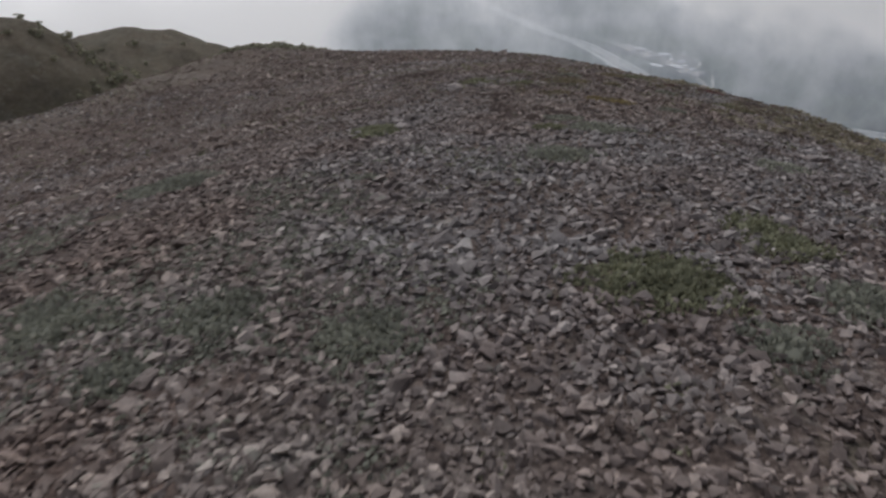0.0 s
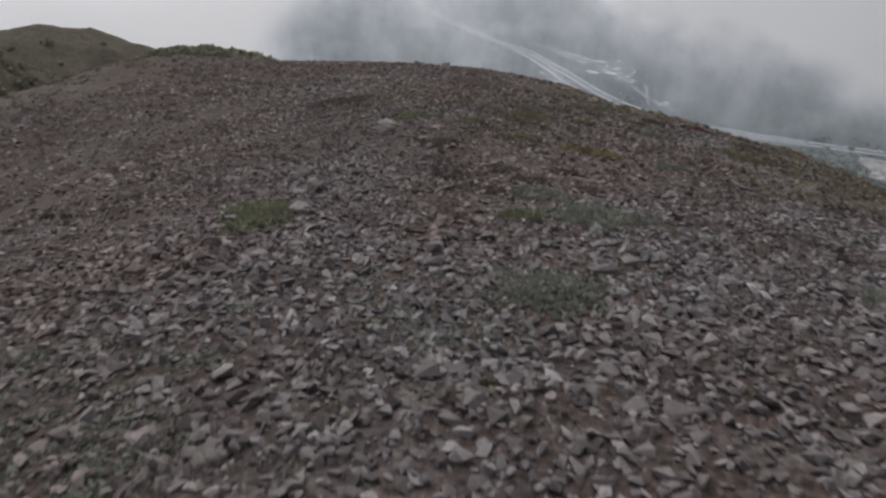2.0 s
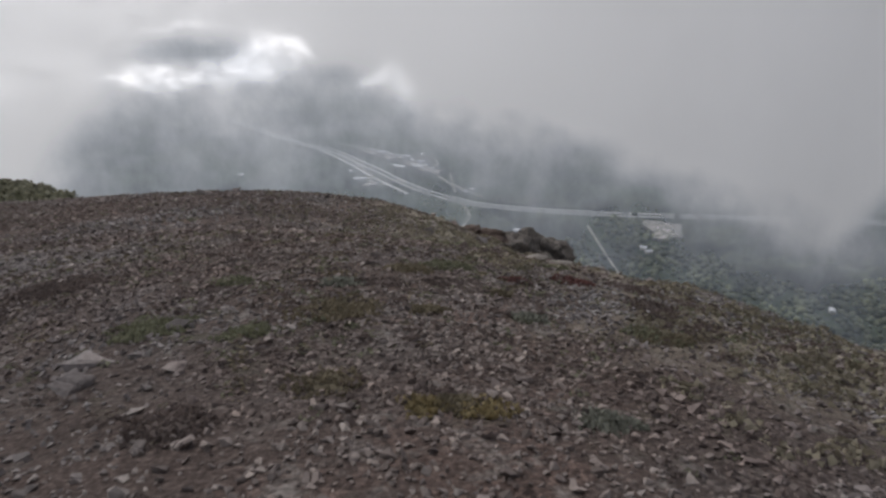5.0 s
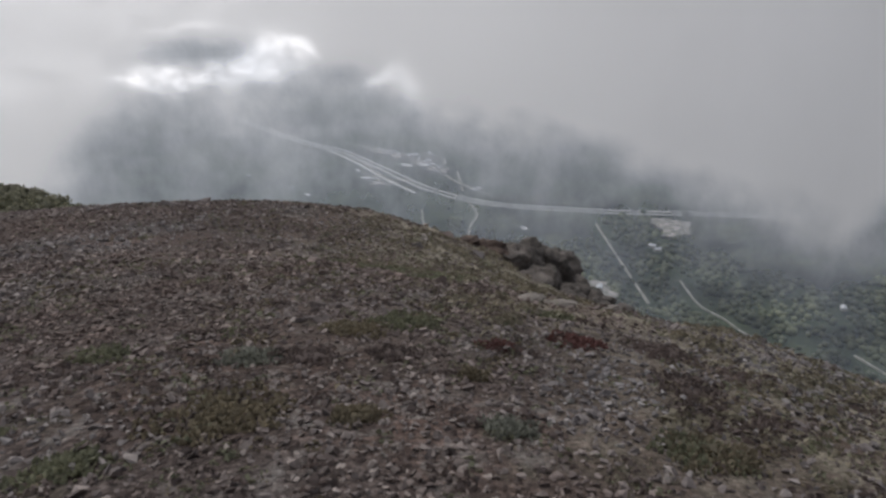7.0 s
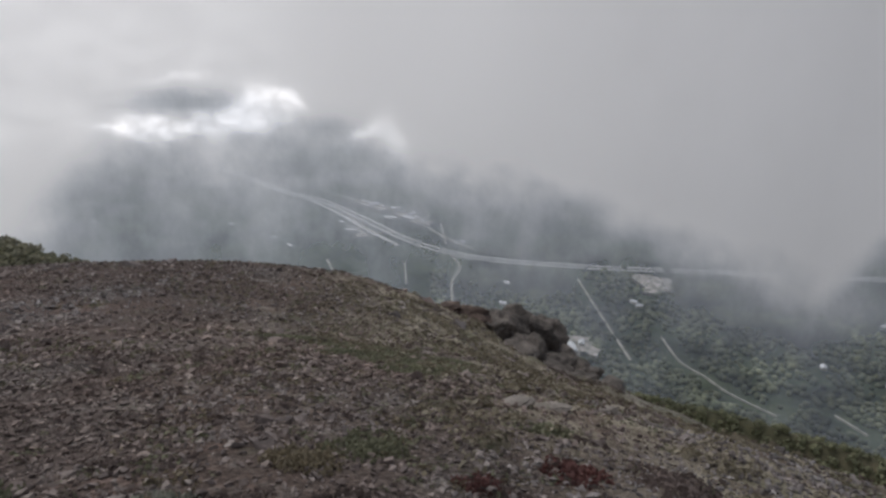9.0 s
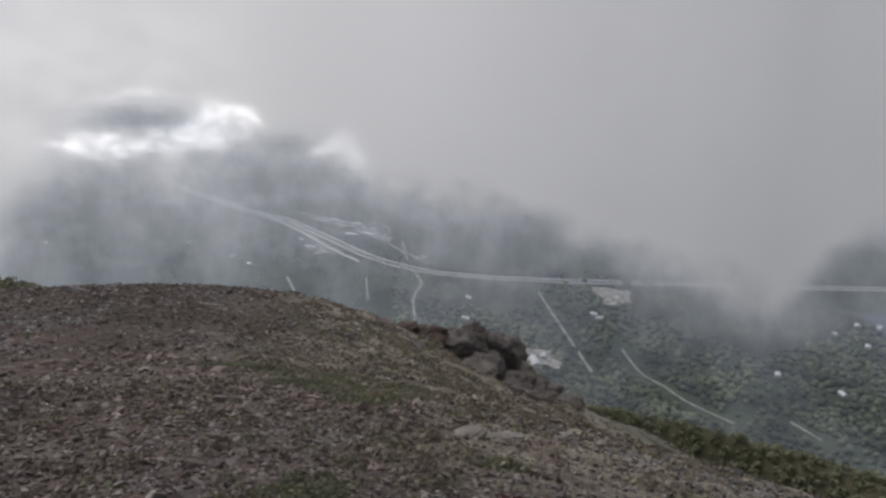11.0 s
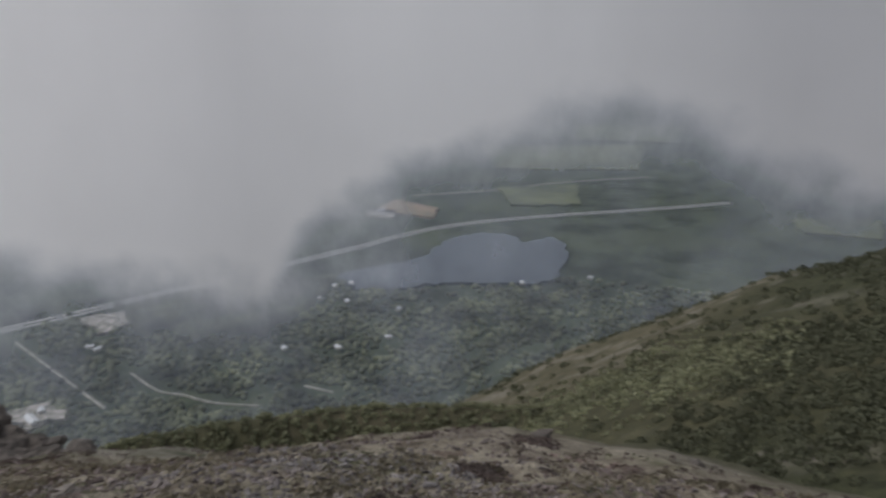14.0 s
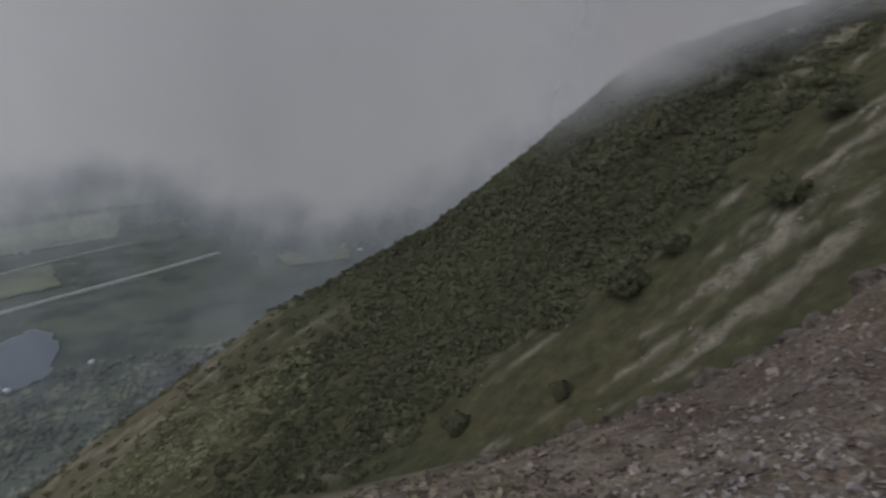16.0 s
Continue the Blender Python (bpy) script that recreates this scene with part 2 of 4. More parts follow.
    wood = n.ramp(n.noise(0.085, 6.0, 0.7), (0.3, (0.028, 0.037, 0.027)), (0.5, (0.048, 0.059, 0.04)), (0.72, (0.09, 0.1, 0.062)))
    meadow = n.ramp(n.noise(0.0055, 5.0, 0.6, shift=(20, 7, 0)), (0.52, 0.0), (0.6, 0.6))
    wood = n.mix(0.8, wood, n.ramp(n.noise(0.013, 5.0, 0.62, shift=(1, 2, 3)), (0.36, 0.5), (0.62, 1.6)), "MULTIPLY")
    wood = n.mix(meadow, wood, (0.085, 0.10, 0.058))
    col = n.mix(n.attr("scree"), grass, scree)
    col = n.mix(n.attr("forest"), col, wood)
    bump = n.math("ADD", n.math("ADD", fine, n.math("MULTIPLY", mid, 2.0)), n.math("MULTIPLY", n.math("SUBTRACT", tone, n.math("MULTIPLY", cells.outputs["Distance"], 1.5)), n.attr("scree")))
    return n.surface(col, 0.95, bump, 0.03, 0.7, 0.15)


def leaf_material(name, dark, light, scale=0.4, low=0.65, high=1.3, amount=0.6):
    n = Nodes(name)
    col = n.mix(island_random(n), dark, light)
    col = n.mix(amount, col, n.ramp(n.noise(scale, 4.0), (0.36, low), (0.66, high)), "MULTIPLY")
    d = n.put("BsdfPrincipled", Base_Color=col, Roughness=0.75, Specular_IOR_Level=0.2)
    t = n.put("BsdfTranslucent", Color=col)
    m = n.put("MixShader", Fac=0.35)
    n.tree.links.new(d.outputs[0], m.inputs[1])
    n.tree.links.new(t.outputs[0], m.inputs[2])
    n.tree.links.new(m.outputs[0], n.out.inputs["Surface"])
    return n.mat


def crag_material():
    n = Nodes("dark_crag_rock")
    a, b = n.noise(1.6, 7.0, 0.65), n.noise(14.0, 6.0, 0.7)
    col = n.ramp(a, (0.32, (0.06, 0.052, 0.047)), (0.5, (0.145, 0.124, 0.108)), (0.7, (0.27, 0.23, 0.2)))
    col = n.mix(0.6, col, n.ramp(b, (0.3, 0.5), (0.7, 1.35)), "MULTIPLY")
    moss = n.ramp(n.noise(2.4, 5.0, 0.6, shift=(9, 2, 4)), (0.6, 0.0), (0.72, 0.6))
    col = n.mix(moss, col, (0.075, 0.075, 0.04))
    return n.surface(col, 0.92, n.math("ADD", a, b), 0.05, 0.9)


def plain_material(name, light, dark, scale, rough=0.85, height=0.02):
    n = Nodes(name)
    v = n.noise(scale, 5.0, 0.6)
    return n.surface(n.ramp(v, (0.35, dark), (0.65, light)), rough, v, height, 0.3)


M_GROUND = ground_material()
M_STONE = stone_material("scree_stone", object_random)
M_SCREE = stone_material("scree_stones_joined", island_random)
# same stones for the far ridge, haze put into a lighter base colour
M_HAZED_SCREE = stone_material("hazed_scree_stones_joined", island_random, 1.15)
M_CRAG = crag_material()
M_RUST = plain_material("rusty_rock", (0.165, 0.118, 0.095), (0.075, 0.054, 0.045), 3.0)
M_PALE = plain_material("pale_limestone", (0.3, 0.262, 0.228), (0.17, 0.148, 0.128), 7.0)
M_SHRUB = leaf_material("shrub_leaves", (0.103, 0.107, 0.069), (0.15, 0.152, 0.096), 0.05, 0.75, 1.25)
M_WILLOW = leaf_material("willow_leaves", (0.235, 0.24, 0.15), (0.34, 0.34, 0.21), 0.15)
# shrubs on the far knoll: paler and greyer, haze put into the leaf colour
M_KNOLL = leaf_material("hazed_knoll_leaves", (0.21, 0.2, 0.145), (0.31, 0.295, 0.205), 0.15)
M_TREES = leaf_material("valley_tree_leaves", (0.09, 0.105, 0.07), (0.22, 0.23, 0.145), 0.013, 0.35, 1.75, 0.9)
M_BARK = plain_material("bark", (0.12, 0.10, 0.085), (0.05, 0.04, 0.035), 9.0)
M_PLANT = {
    "g": leaf_material("grey_green_leaves", (0.19, 0.188, 0.155), (0.3, 0.298, 0.24), 3.0),
    "m": leaf_material("moss_green_leaves", (0.158, 0.158, 0.105), (0.255, 0.25, 0.163), 3.0),
    "o": leaf_material("olive_brown_leaves", (0.15, 0.125, 0.088), (0.27, 0.225, 0.15), 3.0),
    "y": leaf_material("yellow_leaves", (0.22, 0.172, 0.095), (0.43, 0.345, 0.18), 3.0),
    "r": leaf_material("red_leaves", (0.12, 0.06, 0.054), (0.2, 0.098, 0.086), 3.0),
    "d": leaf_material("dark_heather", (0.115, 0.088, 0.08), (0.21, 0.165, 0.145), 3.0),
}
M_STRAW = leaf_material("straw_tussock", (0.2, 0.175, 0.125), (0.36, 0.315, 0.235), 1.5)
M_ROAD = plain_material("pale_asphalt", (0.54, 0.525, 0.5), (0.44, 0.43, 0.41), 0.05)
M_TRACK = plain_material("gravel_track", (0.44, 0.415, 0.365), (0.2, 0.195, 0.16), 0.09)
M_YARD = plain_material("gravel_yard", (0.44, 0.4, 0.365), (0.09, 0.095, 0.07), 0.13)
M_BARE = plain_material("bare_earth", (0.30, 0.22, 0.15), (0.17, 0.15, 0.10), 0.02)
M_FIELD = plain_material("hay_field", (0.15, 0.16, 0.085), (0.07, 0.085, 0.05), 0.009)
M_ROOF = plain_material("metal_roof", (0.66, 0.66, 0.66), (0.5, 0.5, 0.51), 0.3, 0.4)
M_WALL = plain_material("painted_wall", (0.55, 0.52, 0.48), (0.4, 0.37, 0.33), 0.3)


def water_material():
    n = Nodes("lake_water")
    v = n.noise(0.05, 4.0)
    return n.surface((0.025, 0.034, 0.045), 0.2, v, 0.3, 0.15, 0.32)


M_WATER = water_material()


def glowing_cloud_material(name, thick, thin):
    """Cloud sheet that scatters light and glows, with sun and shade painted in; gaps where it thins out."""
    n = Nodes(name)
    wisp = n.noise(0.016, 8.0, 0.6, stretch=(1, 1, 0.7))
    dens = n.attr("thickness")
    ragged = n.math("MULTIPLY", n.math("SUBTRACT", wisp, 0.5), n.math("MULTIPLY", n.math("MULTIPLY", dens, n.math("SUBTRACT", 1.0, dens)), 3.6))
    d = n.math("MINIMUM", n.math("MAXIMUM", n.math("ADD", dens, ragged), 0.0), 1.0)
    body = n.mix(d, thin, thick)
    body = n.mix(0.4, body, n.ramp(n.noise(0.005, 3.0, 0.45, shift=(3, 3, 3)), (0.33, 0.9), (0.67, 1.07)), "MULTIPLY")
    body = n.mix(0.5, body, n.ramp(n.noise(0.014, 4.0, 0.5, stretch=(1, 1, 0.6)), (0.3, 0.95), (0.7, 1.04)), "MULTIPLY")
    # shaded side of the cloud, multiplied into its colour
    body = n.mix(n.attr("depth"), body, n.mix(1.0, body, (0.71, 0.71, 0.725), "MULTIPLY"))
    a, b = n.put("BsdfDiffuse", Color=body), n.put("BsdfTranslucent", Color=body)
    lit = n.put("MixShader", Fac=0.6)
    n.tree.links.new(a.outputs[0], lit.inputs[1])
    n.tree.links.new(b.outputs[0], lit.inputs[2])
    m = n.put("MixShader", Fac=d)
    n.tree.links.new(n.put("BsdfTransparent").outputs[0], m.inputs[1])
    # even glow plus painted sunlight, weaker where depth darkens
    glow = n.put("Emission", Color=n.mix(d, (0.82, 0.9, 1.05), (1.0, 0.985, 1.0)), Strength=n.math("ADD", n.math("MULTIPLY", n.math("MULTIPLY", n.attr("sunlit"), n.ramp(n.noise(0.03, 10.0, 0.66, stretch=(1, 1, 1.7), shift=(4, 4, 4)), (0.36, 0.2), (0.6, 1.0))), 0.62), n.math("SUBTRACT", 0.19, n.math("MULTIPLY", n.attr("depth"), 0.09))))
    both = n.put("AddShader")
    n.tree.links.new(lit.outputs[0], both.inputs[0])
    n.tree.links.new(glow.outputs[0], both.inputs[1])
    n.tree.links.new(both.outputs[0], m.inputs[2])
    n.tree.links.new(m.outputs[0], n.out.inputs["Surface"])
    return n.mat


# both sheets carry added emission, though cloud and fog are no light source
M_CLOUD = glowing_cloud_material("cloud", (0.945, 0.91, 0.92), (0.7, 0.77, 0.98))
M_FOG = glowing_cloud_material("hill_fog", (0.9, 0.88, 0.9), (0.8, 0.8, 0.84))


# ---------- mesh helpers ----------
def mesh_of(name, verts, faces, material, smooth=False, attrs=None):
    """A mesh from arrays: faces all have the same number of corners."""
    verts, faces = np.asarray(verts, np.float32), np.asarray(faces, np.int32)
    me = bpy.data.meshes.new(name)
    me.vertices.add(len(verts))
    me.vertices.foreach_set("co", verts.ravel())
    k = faces.shape[1]
    me.loops.add(faces.size)
    me.loops.foreach_set("vertex_index", faces.ravel())
    me.polygons.add(len(faces))
    me.polygons.foreach_set("loop_start", np.arange(0, faces.size, k, dtype=np.int32))
    me.polygons.foreach_set("use_smooth", np.full(len(faces), smooth))
    for key, value in (attrs or {}).items():
        me.attributes.new(key, "FLOAT", "POINT").data.foreach_set("value", np.asarray(value, np.float32))
    me.update(calc_edges=True)
    me.validate()
    me.materials.append(material)
    return me


def part(name, me, parent, label=""):
    ob = new(name, me)
    ob.parent = parent
    return tagged(ob, label)


def bm_mesh(name, bm, material, smooth=False):
    me = bpy.data.meshes.new(name)
    bm.to_mesh(me)
    bm.free()
    for p in me.polygons:
        p.use_smooth = smooth
    me.materials.append(material)
    return me


def grid_faces(nu, nv, wrap=False):
    i, j = np.meshgrid(np.arange(nu if wrap else nu - 1), np.arange(nv - 1), indexing="ij")
    a, b = i * nv + j, ((i + 1) % nu) * nv + j
    return np.stack([a, b, b + 1, a + 1], -1).reshape(-1, 4)


def arrays_of(me):
    v = np.empty(len(me.vertices) * 3, np.float32)
    me.vertices.foreach_get("co", v)
    return v.reshape(-1, 3), np.array([p.vertices[:] for p in me.polygons], np.int32)


def scatter(shapes, kinds, places, turns):
    """Joins many turned copies of a few shapes into one pair of arrays."""
    vs, fs, base = [], [], 0
    for k, (v, f) in enumerate(shapes):
        m = kinds == k
        if not m.any():
            continue
        w = np.einsum("nij,vj->nvi", turns[m], v) + places[m][:, None]
        fs.append((f[None] + (np.arange(m.sum()) * len(v))[:, None, None] + base).reshape(-1, f.shape[1]))
        vs.append(w.reshape(-1, 3))
        base += w.shape[0] * len(v)
    return np.concatenate(vs), np.concatenate(fs)


def turn_z(a):
    c, s, o = np.cos(a), np.sin(a), np.zeros_like(a)
    return np.stack([np.stack([c, -s, o], -1), np.stack([s, c, o], -1), np.stack([o, o, o + 1], -1)], -2)


def turn_x(a):
    c, s, o = np.cos(a), np.sin(a), np.zeros_like(a)
    return np.stack([np.stack([o + 1, o, o], -1), np.stack([o, c, -s], -1), np.stack([o, s, c], -1)], -2)


def stone_shape(seed, n=11):
    """An angular stone: the hull of a few points on a flattened lump."""
    r = np.random.default_rng(seed)
    bm = bmesh.new()
    for _ in range(n):
        p = r.normal(size=3)
        p /= np.linalg.norm(p)
        bm.verts.new(np.array([1.0, 0.86, 0.6]) * p * r.uniform(0.45, 0.55))
    bmesh.ops.convex_hull(bm, input=bm.verts)
    for v in [v for v in bm.verts if not v.link_faces]:
        bm.verts.remove(v)
    bmesh.ops.triangulate(bm, faces=bm.faces)
    return bm


def boulder_mesh(name, seed, size, material, detail=4, rough=0.22, cuts=9):
    """A cracked boulder: a lump cut flat by many planes, then roughened."""
    r = np.random.default_rng(seed)
    bm = bmesh.new()
    bmesh.ops.create_icosphere(bm, subdivisions=detail, radius=1.0)
    planes = []
    for _ in range(cuts):
        p = r.normal(size=3)
        planes.append((Vector(p).normalized(), r.uniform(0.55, 0.9)))
    off = Vector(r.uniform(-50, 50, 3))
    for v in bm.verts:
        for q, d in planes:
            over = v.co.dot(q) - d
            if over > 0:
                v.co -= q * over * 0.92
        k = noise.fractal(v.co * 1.5 + off, 1.0, 2.0, 5)
        c = noise.cell(v.co * 3.1 + off)
        v.co *= 1 + rough * k + 0.05 * (c - 0.5)
        v.co = Vector((v.co.x * size[0] / 2, v.co.y * size[1] / 2, v.co.z * size[2] / 2))
    return bm_mesh(name, bm, material)


def block_mesh(name, seed, size, material, levels=3, rough=0.16):
    """A fractured angular block: a hull of few corners, its faces broken and roughened."""
    r = np.random.default_rng(seed)
    bm = bmesh.new()
    for _ in range(13):
        p = r.uniform(-1, 1, 3)
        p = p / np.abs(p).max() * r.uniform(0.72, 1.0)
        bm.verts.new(p * 0.5)
    bmesh.ops.convex_hull(bm, input=bm.verts)
    for v in [v for v in bm.verts if not v.link_faces]:
        bm.verts.remove(v)
    bmesh.ops.triangulate(bm, faces=bm.faces)
    for _ in range(levels):
        bmesh.ops.subdivide_edges(bm, edges=bm.edges, cuts=1, use_grid_fill=True)
        bmesh.ops.triangulate(bm, faces=bm.faces)
    off = Vector(r.uniform(-50, 50, 3))
    sz = Vector(size)
    for v in bm.verts:
        w = Vector((v.co.x * sz.x, v.co.y * sz.y, v.co.z * sz.z))
        crack = abs(noise.noise(w * 1.7 + off))
        v.co = w * (1 + rough * noise.fractal(w * 2.6 + off, 0.9, 2.0, 5) - rough * max(0.0, 0.12 - crack) / 0.12)
    return bm_mesh(name, bm, material)


# ---------- clouds ----------
BASE_AZ = (-170, -120, -100, -97, -89, -81, -75, -71, -67, -58.5, -51, -44, -39, -36.6, -34, -31, -29, -25, -22, -17, -12.5, -6, -3, -0.7, 0.8, 3.5, 6, 9, 14, 19, 22, 24, 26, 28, 33, 40, 55, 90)
BASE_EL = (4, 1.5, -2.5, -3.6, -7.4, -10.2, -9, -6.6, -5.2, -5.4, -8.4, -11.4, -13.8, -16.2, -20.3, -19.2, -18.5, -17.7, -17, -15.3, -14.6, -14.2, -13.6, -12.8, -10.8, -10.8, -10.0, -9.2, -9.8, -10, -10.4, -12.4, -14.2, -16.2, -20, -24, -26, -28)
BAND_AZ = (7.2, 8.5, 10.5, 12.5, 14, 16, 18, 20, 22.5)
BAND_EL = (-8.3, -7.9, -8.0, -8.7, -9.2, -9.6, -9.6, -9.3, -9.4)
BAND_W = (0.35, 1.0, 1.4, 1.2, 0.9, 0.65, 0.65, 0.6, 0.4)


def cloud_shell(name, material, radius, az0, az1, el0, el1, density, stepdeg):
    az, el = np.arange(az0, az1 + 0.01, stepdeg), np.arange(el0, el1 + 0.01, stepdeg)
    A, E = np.meshgrid(az, el, indexing="ij")
    ra, re = np.radians(A), np.radians(E)
    bulge = radius * (1 + 0.015 * (fbm(A / 24, E / 24, 31, 2) - 0.5))
    v = np.stack([-np.sin(ra) * np.cos(re) * bulge, np.cos(ra) * np.cos(re) * bulge + 9, np.sin(re) * bulge - 1.4], -1).reshape(-1, 3)
    dens, lit = density(A, E)
    # depth darkens the cloud by bearing: shade put into colour and glow
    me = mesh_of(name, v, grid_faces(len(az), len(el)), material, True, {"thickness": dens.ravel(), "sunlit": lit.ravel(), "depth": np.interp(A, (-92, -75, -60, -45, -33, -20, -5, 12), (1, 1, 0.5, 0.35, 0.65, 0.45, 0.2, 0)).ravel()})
    return new(name, me)


def bank_density(A, E):
    base = np.interp(A, BASE_AZ, BASE_EL)
    wob = (fbm(A / 5, E / 4, 41, 3) - 0.5) * 2.2 + (fbm((A + 0.8 * E) / 2.6, (E - 0.3 * A) / 2.0, 45, 4) - 0.5) * 2.2
    over = E - base + wob
    d = 0.25 * step(-6.5, 0.5, over) + 0.75 * step(-2.6, 2.2, over)
    # plume trailing below the base, thin rags of cloud, and haze laid over the lake arm
    d = np.maximum(d, 0.5 * np.exp(-((A + 35.5 + 0.5 * (E + 20)) / 3.2) ** 2 - ((E + 20.6) / 2.2) ** 2) * (0.4 + 1.2 * fbm(A / 1.6, E / 3, 47, 3)))
    d = np.maximum(d, 0.45 * np.exp(-((A + 0.8) / 1.6) ** 2 - ((E + 12.8) / 1.6) ** 2) * (0.2 + 1.5 * fbm(A / 0.8, E / 2.4, 48, 3)))
    d = np.maximum(d, 0.3 * np.exp(-((A + 42.5) / 3.0) ** 2 - ((E + 18.6) / 1.5) ** 2) * (0.4 + 1.2 * fbm(A / 1.6, E / 3, 46, 3)))
    rag = step(0.56, 0.74, fbm(A / 6, (E + 0.1 * A) / 2.2, 49, 4)) * step(-22, -15, E)
    # clear: valley haze, painted as a thin bluish veil of the sheet
    clear = 0.17 + 0.29 * step(-28, -12.5, E) * step(-60, -30, A) + 0.3 * step(-14, -7, E) * step(-40, -60, A) + 0.06 * step(-14, 14, A) * step(-25, -15, E) + 0.1 * rag * step(-40, 20, A)
    clear = clear + 0.14 * step(-62, -82, A)
    d = clear + (1 - clear) * d
    # lit: sunlight painted on bands, wing and left side, drawn as emission
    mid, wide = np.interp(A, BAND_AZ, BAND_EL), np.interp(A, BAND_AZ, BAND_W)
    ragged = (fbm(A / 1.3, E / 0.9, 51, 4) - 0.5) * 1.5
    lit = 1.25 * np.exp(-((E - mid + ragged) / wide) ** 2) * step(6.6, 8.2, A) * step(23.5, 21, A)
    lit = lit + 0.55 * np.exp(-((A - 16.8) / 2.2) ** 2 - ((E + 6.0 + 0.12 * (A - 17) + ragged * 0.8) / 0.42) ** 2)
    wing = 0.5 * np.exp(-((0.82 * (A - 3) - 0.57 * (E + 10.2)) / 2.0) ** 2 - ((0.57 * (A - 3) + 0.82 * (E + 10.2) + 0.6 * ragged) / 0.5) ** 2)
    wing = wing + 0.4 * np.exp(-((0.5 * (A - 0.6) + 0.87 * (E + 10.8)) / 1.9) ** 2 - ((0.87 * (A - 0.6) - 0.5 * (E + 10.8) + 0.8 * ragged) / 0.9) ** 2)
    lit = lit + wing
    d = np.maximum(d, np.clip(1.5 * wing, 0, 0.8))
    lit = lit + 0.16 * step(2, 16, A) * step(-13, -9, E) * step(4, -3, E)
    gap = np.exp(-((A - 16.2) / 3.6) ** 2 - ((E + 7.7 + 0.5 * ragged) / 0.85) ** 2) + 0.5 * np.exp(-((A - 6) / 2.6) ** 2 - ((E + 9.6) / 0.8) ** 2)
    d = d * (1 - 0.42 * np.clip(gap, 0, 1))
    return np.clip(d, 0, 1), np.clip(lit, 0, 1)


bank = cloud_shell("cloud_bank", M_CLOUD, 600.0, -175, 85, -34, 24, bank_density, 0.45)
tagged(bank, "glowing sheet of grey low cloud and haze over the valley", "cloud", kind="structure")


def hill_fog_density(A, E):
    d = step(-4.0, 2.0, E - 0.45 * (-A - 106) + (fbm(A / 8, E / 5, 61, 5) - 0.5) * 4)
    return 0.93 * d * step(-96, -105, A + (fbm(A / 6, E / 6, 63, 4) - 0.5) * 6), 0 * A


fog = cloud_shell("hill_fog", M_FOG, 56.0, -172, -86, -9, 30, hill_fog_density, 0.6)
tagged(fog, "thin glowing grey fog sheet across the upper mountainside", "fog", kind="structure")

# ---------- ground ----------
ang = np.radians(np.concatenate([np.arange(-62, 138, 0.5), np.arange(138, 298, 3.2)]))
rad = [0.06]
while rad[-1] < 4700:
    rad.append(rad[-1] + max(0.08, rad[-1] * 0.0175))
rad = np.array(rad)
A, R = np.meshgrid(ang, rad, indexing="ij")
GX, GY = np.sin(A) * R, 8.0 + np.cos(A) * R
GZ = height(GX, GY)
dist = np.hypot(GX, GY - 9)
brink = 3.155 - 0.2452 * (GY - 10)
scree_w = step(6.5, 2.0, GX - brink + 5 * (fbm(GX / 3, GY / 3, 71) - 0.5)) * step(44, 30, dist)
bowl = np.exp(-((GX + 0.4) / 1.9) ** 2 - ((GY - 17.9) / 2.4) ** 2)
scree_w = scree_w * (1 - 0.45 * bowl * step(0.4, 0.6, fbm(GX / 1.1, GY / 1.1, 79)))
scree_w = np.maximum(scree_w, step(-40, -48, GX) * step(95, 75, GY) * 0.6 * step(125, 100, dist))
forest_w = step(-120, -190, GZ)
moss_w = np.maximum(step(-3.0, 0.0, GX - brink + 2.5 * (fbm(GX / 1.7, GY / 1.7, 75) - 0.5)) * (0.25 + 0.75 * step(6.5, 9.5, GY)), np.exp(-((GX - 0.2) / 2.4) ** 2 - ((GY - 19) / 4.2) ** 2))
moss_w = np.maximum(moss_w, 0.25 * step(-11, -16, GX + 5 * (fbm(GX / 4, GY / 4, 77) - 0.5)))
stripes = step(0.535, 0.6, fbm(GX / 1.3, GY / 9 + GX / 60, 173, 5) + 0.16 * (fbm(GX / 0.8, GY / 1.2, 177, 3) - 0.5))
stripes = stripes * step(0.38, 0.56, fbm(GX / 3.5, GY / 5, 179, 4))
streak_w = step(48, 34, GX + 10 * (fbm(GX / 8, GY / 8, 73) - 0.5)) * step(40, 25, GY) * (GX > 0)
streak_w = np.maximum(streak_w, 0.6 * step(50, 75, GX) * step(15, 35, GY) * step(140, 110, GX) * 1.5)
streak_w = np.maximum(streak_w, 0.85 * step(-8, -16, GY) * step(120, 90, GX) * (GX > 8))
tan_w = step(16, 34, GY - 9 + 20 * (fbm(GX / 18, GY / 18, 74) - 0.5)) * step(25, 45, GX) * step(-120, -80, GZ)
tan_w = np.maximum(tan_w, 0.35 * step(20, 8, np.abs(dist - 62)) * (GX > 6) * (GY > 12))
ground_me = mesh_of("ground", np.stack([GX, GY, GZ], -1).reshape(-1, 3), grid_faces(len(ang), len(rad), True), M_GROUND, True,
                    {"scree": scree_w.ravel(), "forest": forest_w.ravel(), "streak": (streak_w * stripes).ravel(), "tan": tan_w.ravel(), "moss": np.clip(moss_w, 0, 1).ravel(), "heath": heath_cover(GX, GY).ravel()})
ground = tagged(new("ground", ground_me), "stony mountain ridge falling to a wooded valley", "ground", kind="structure")

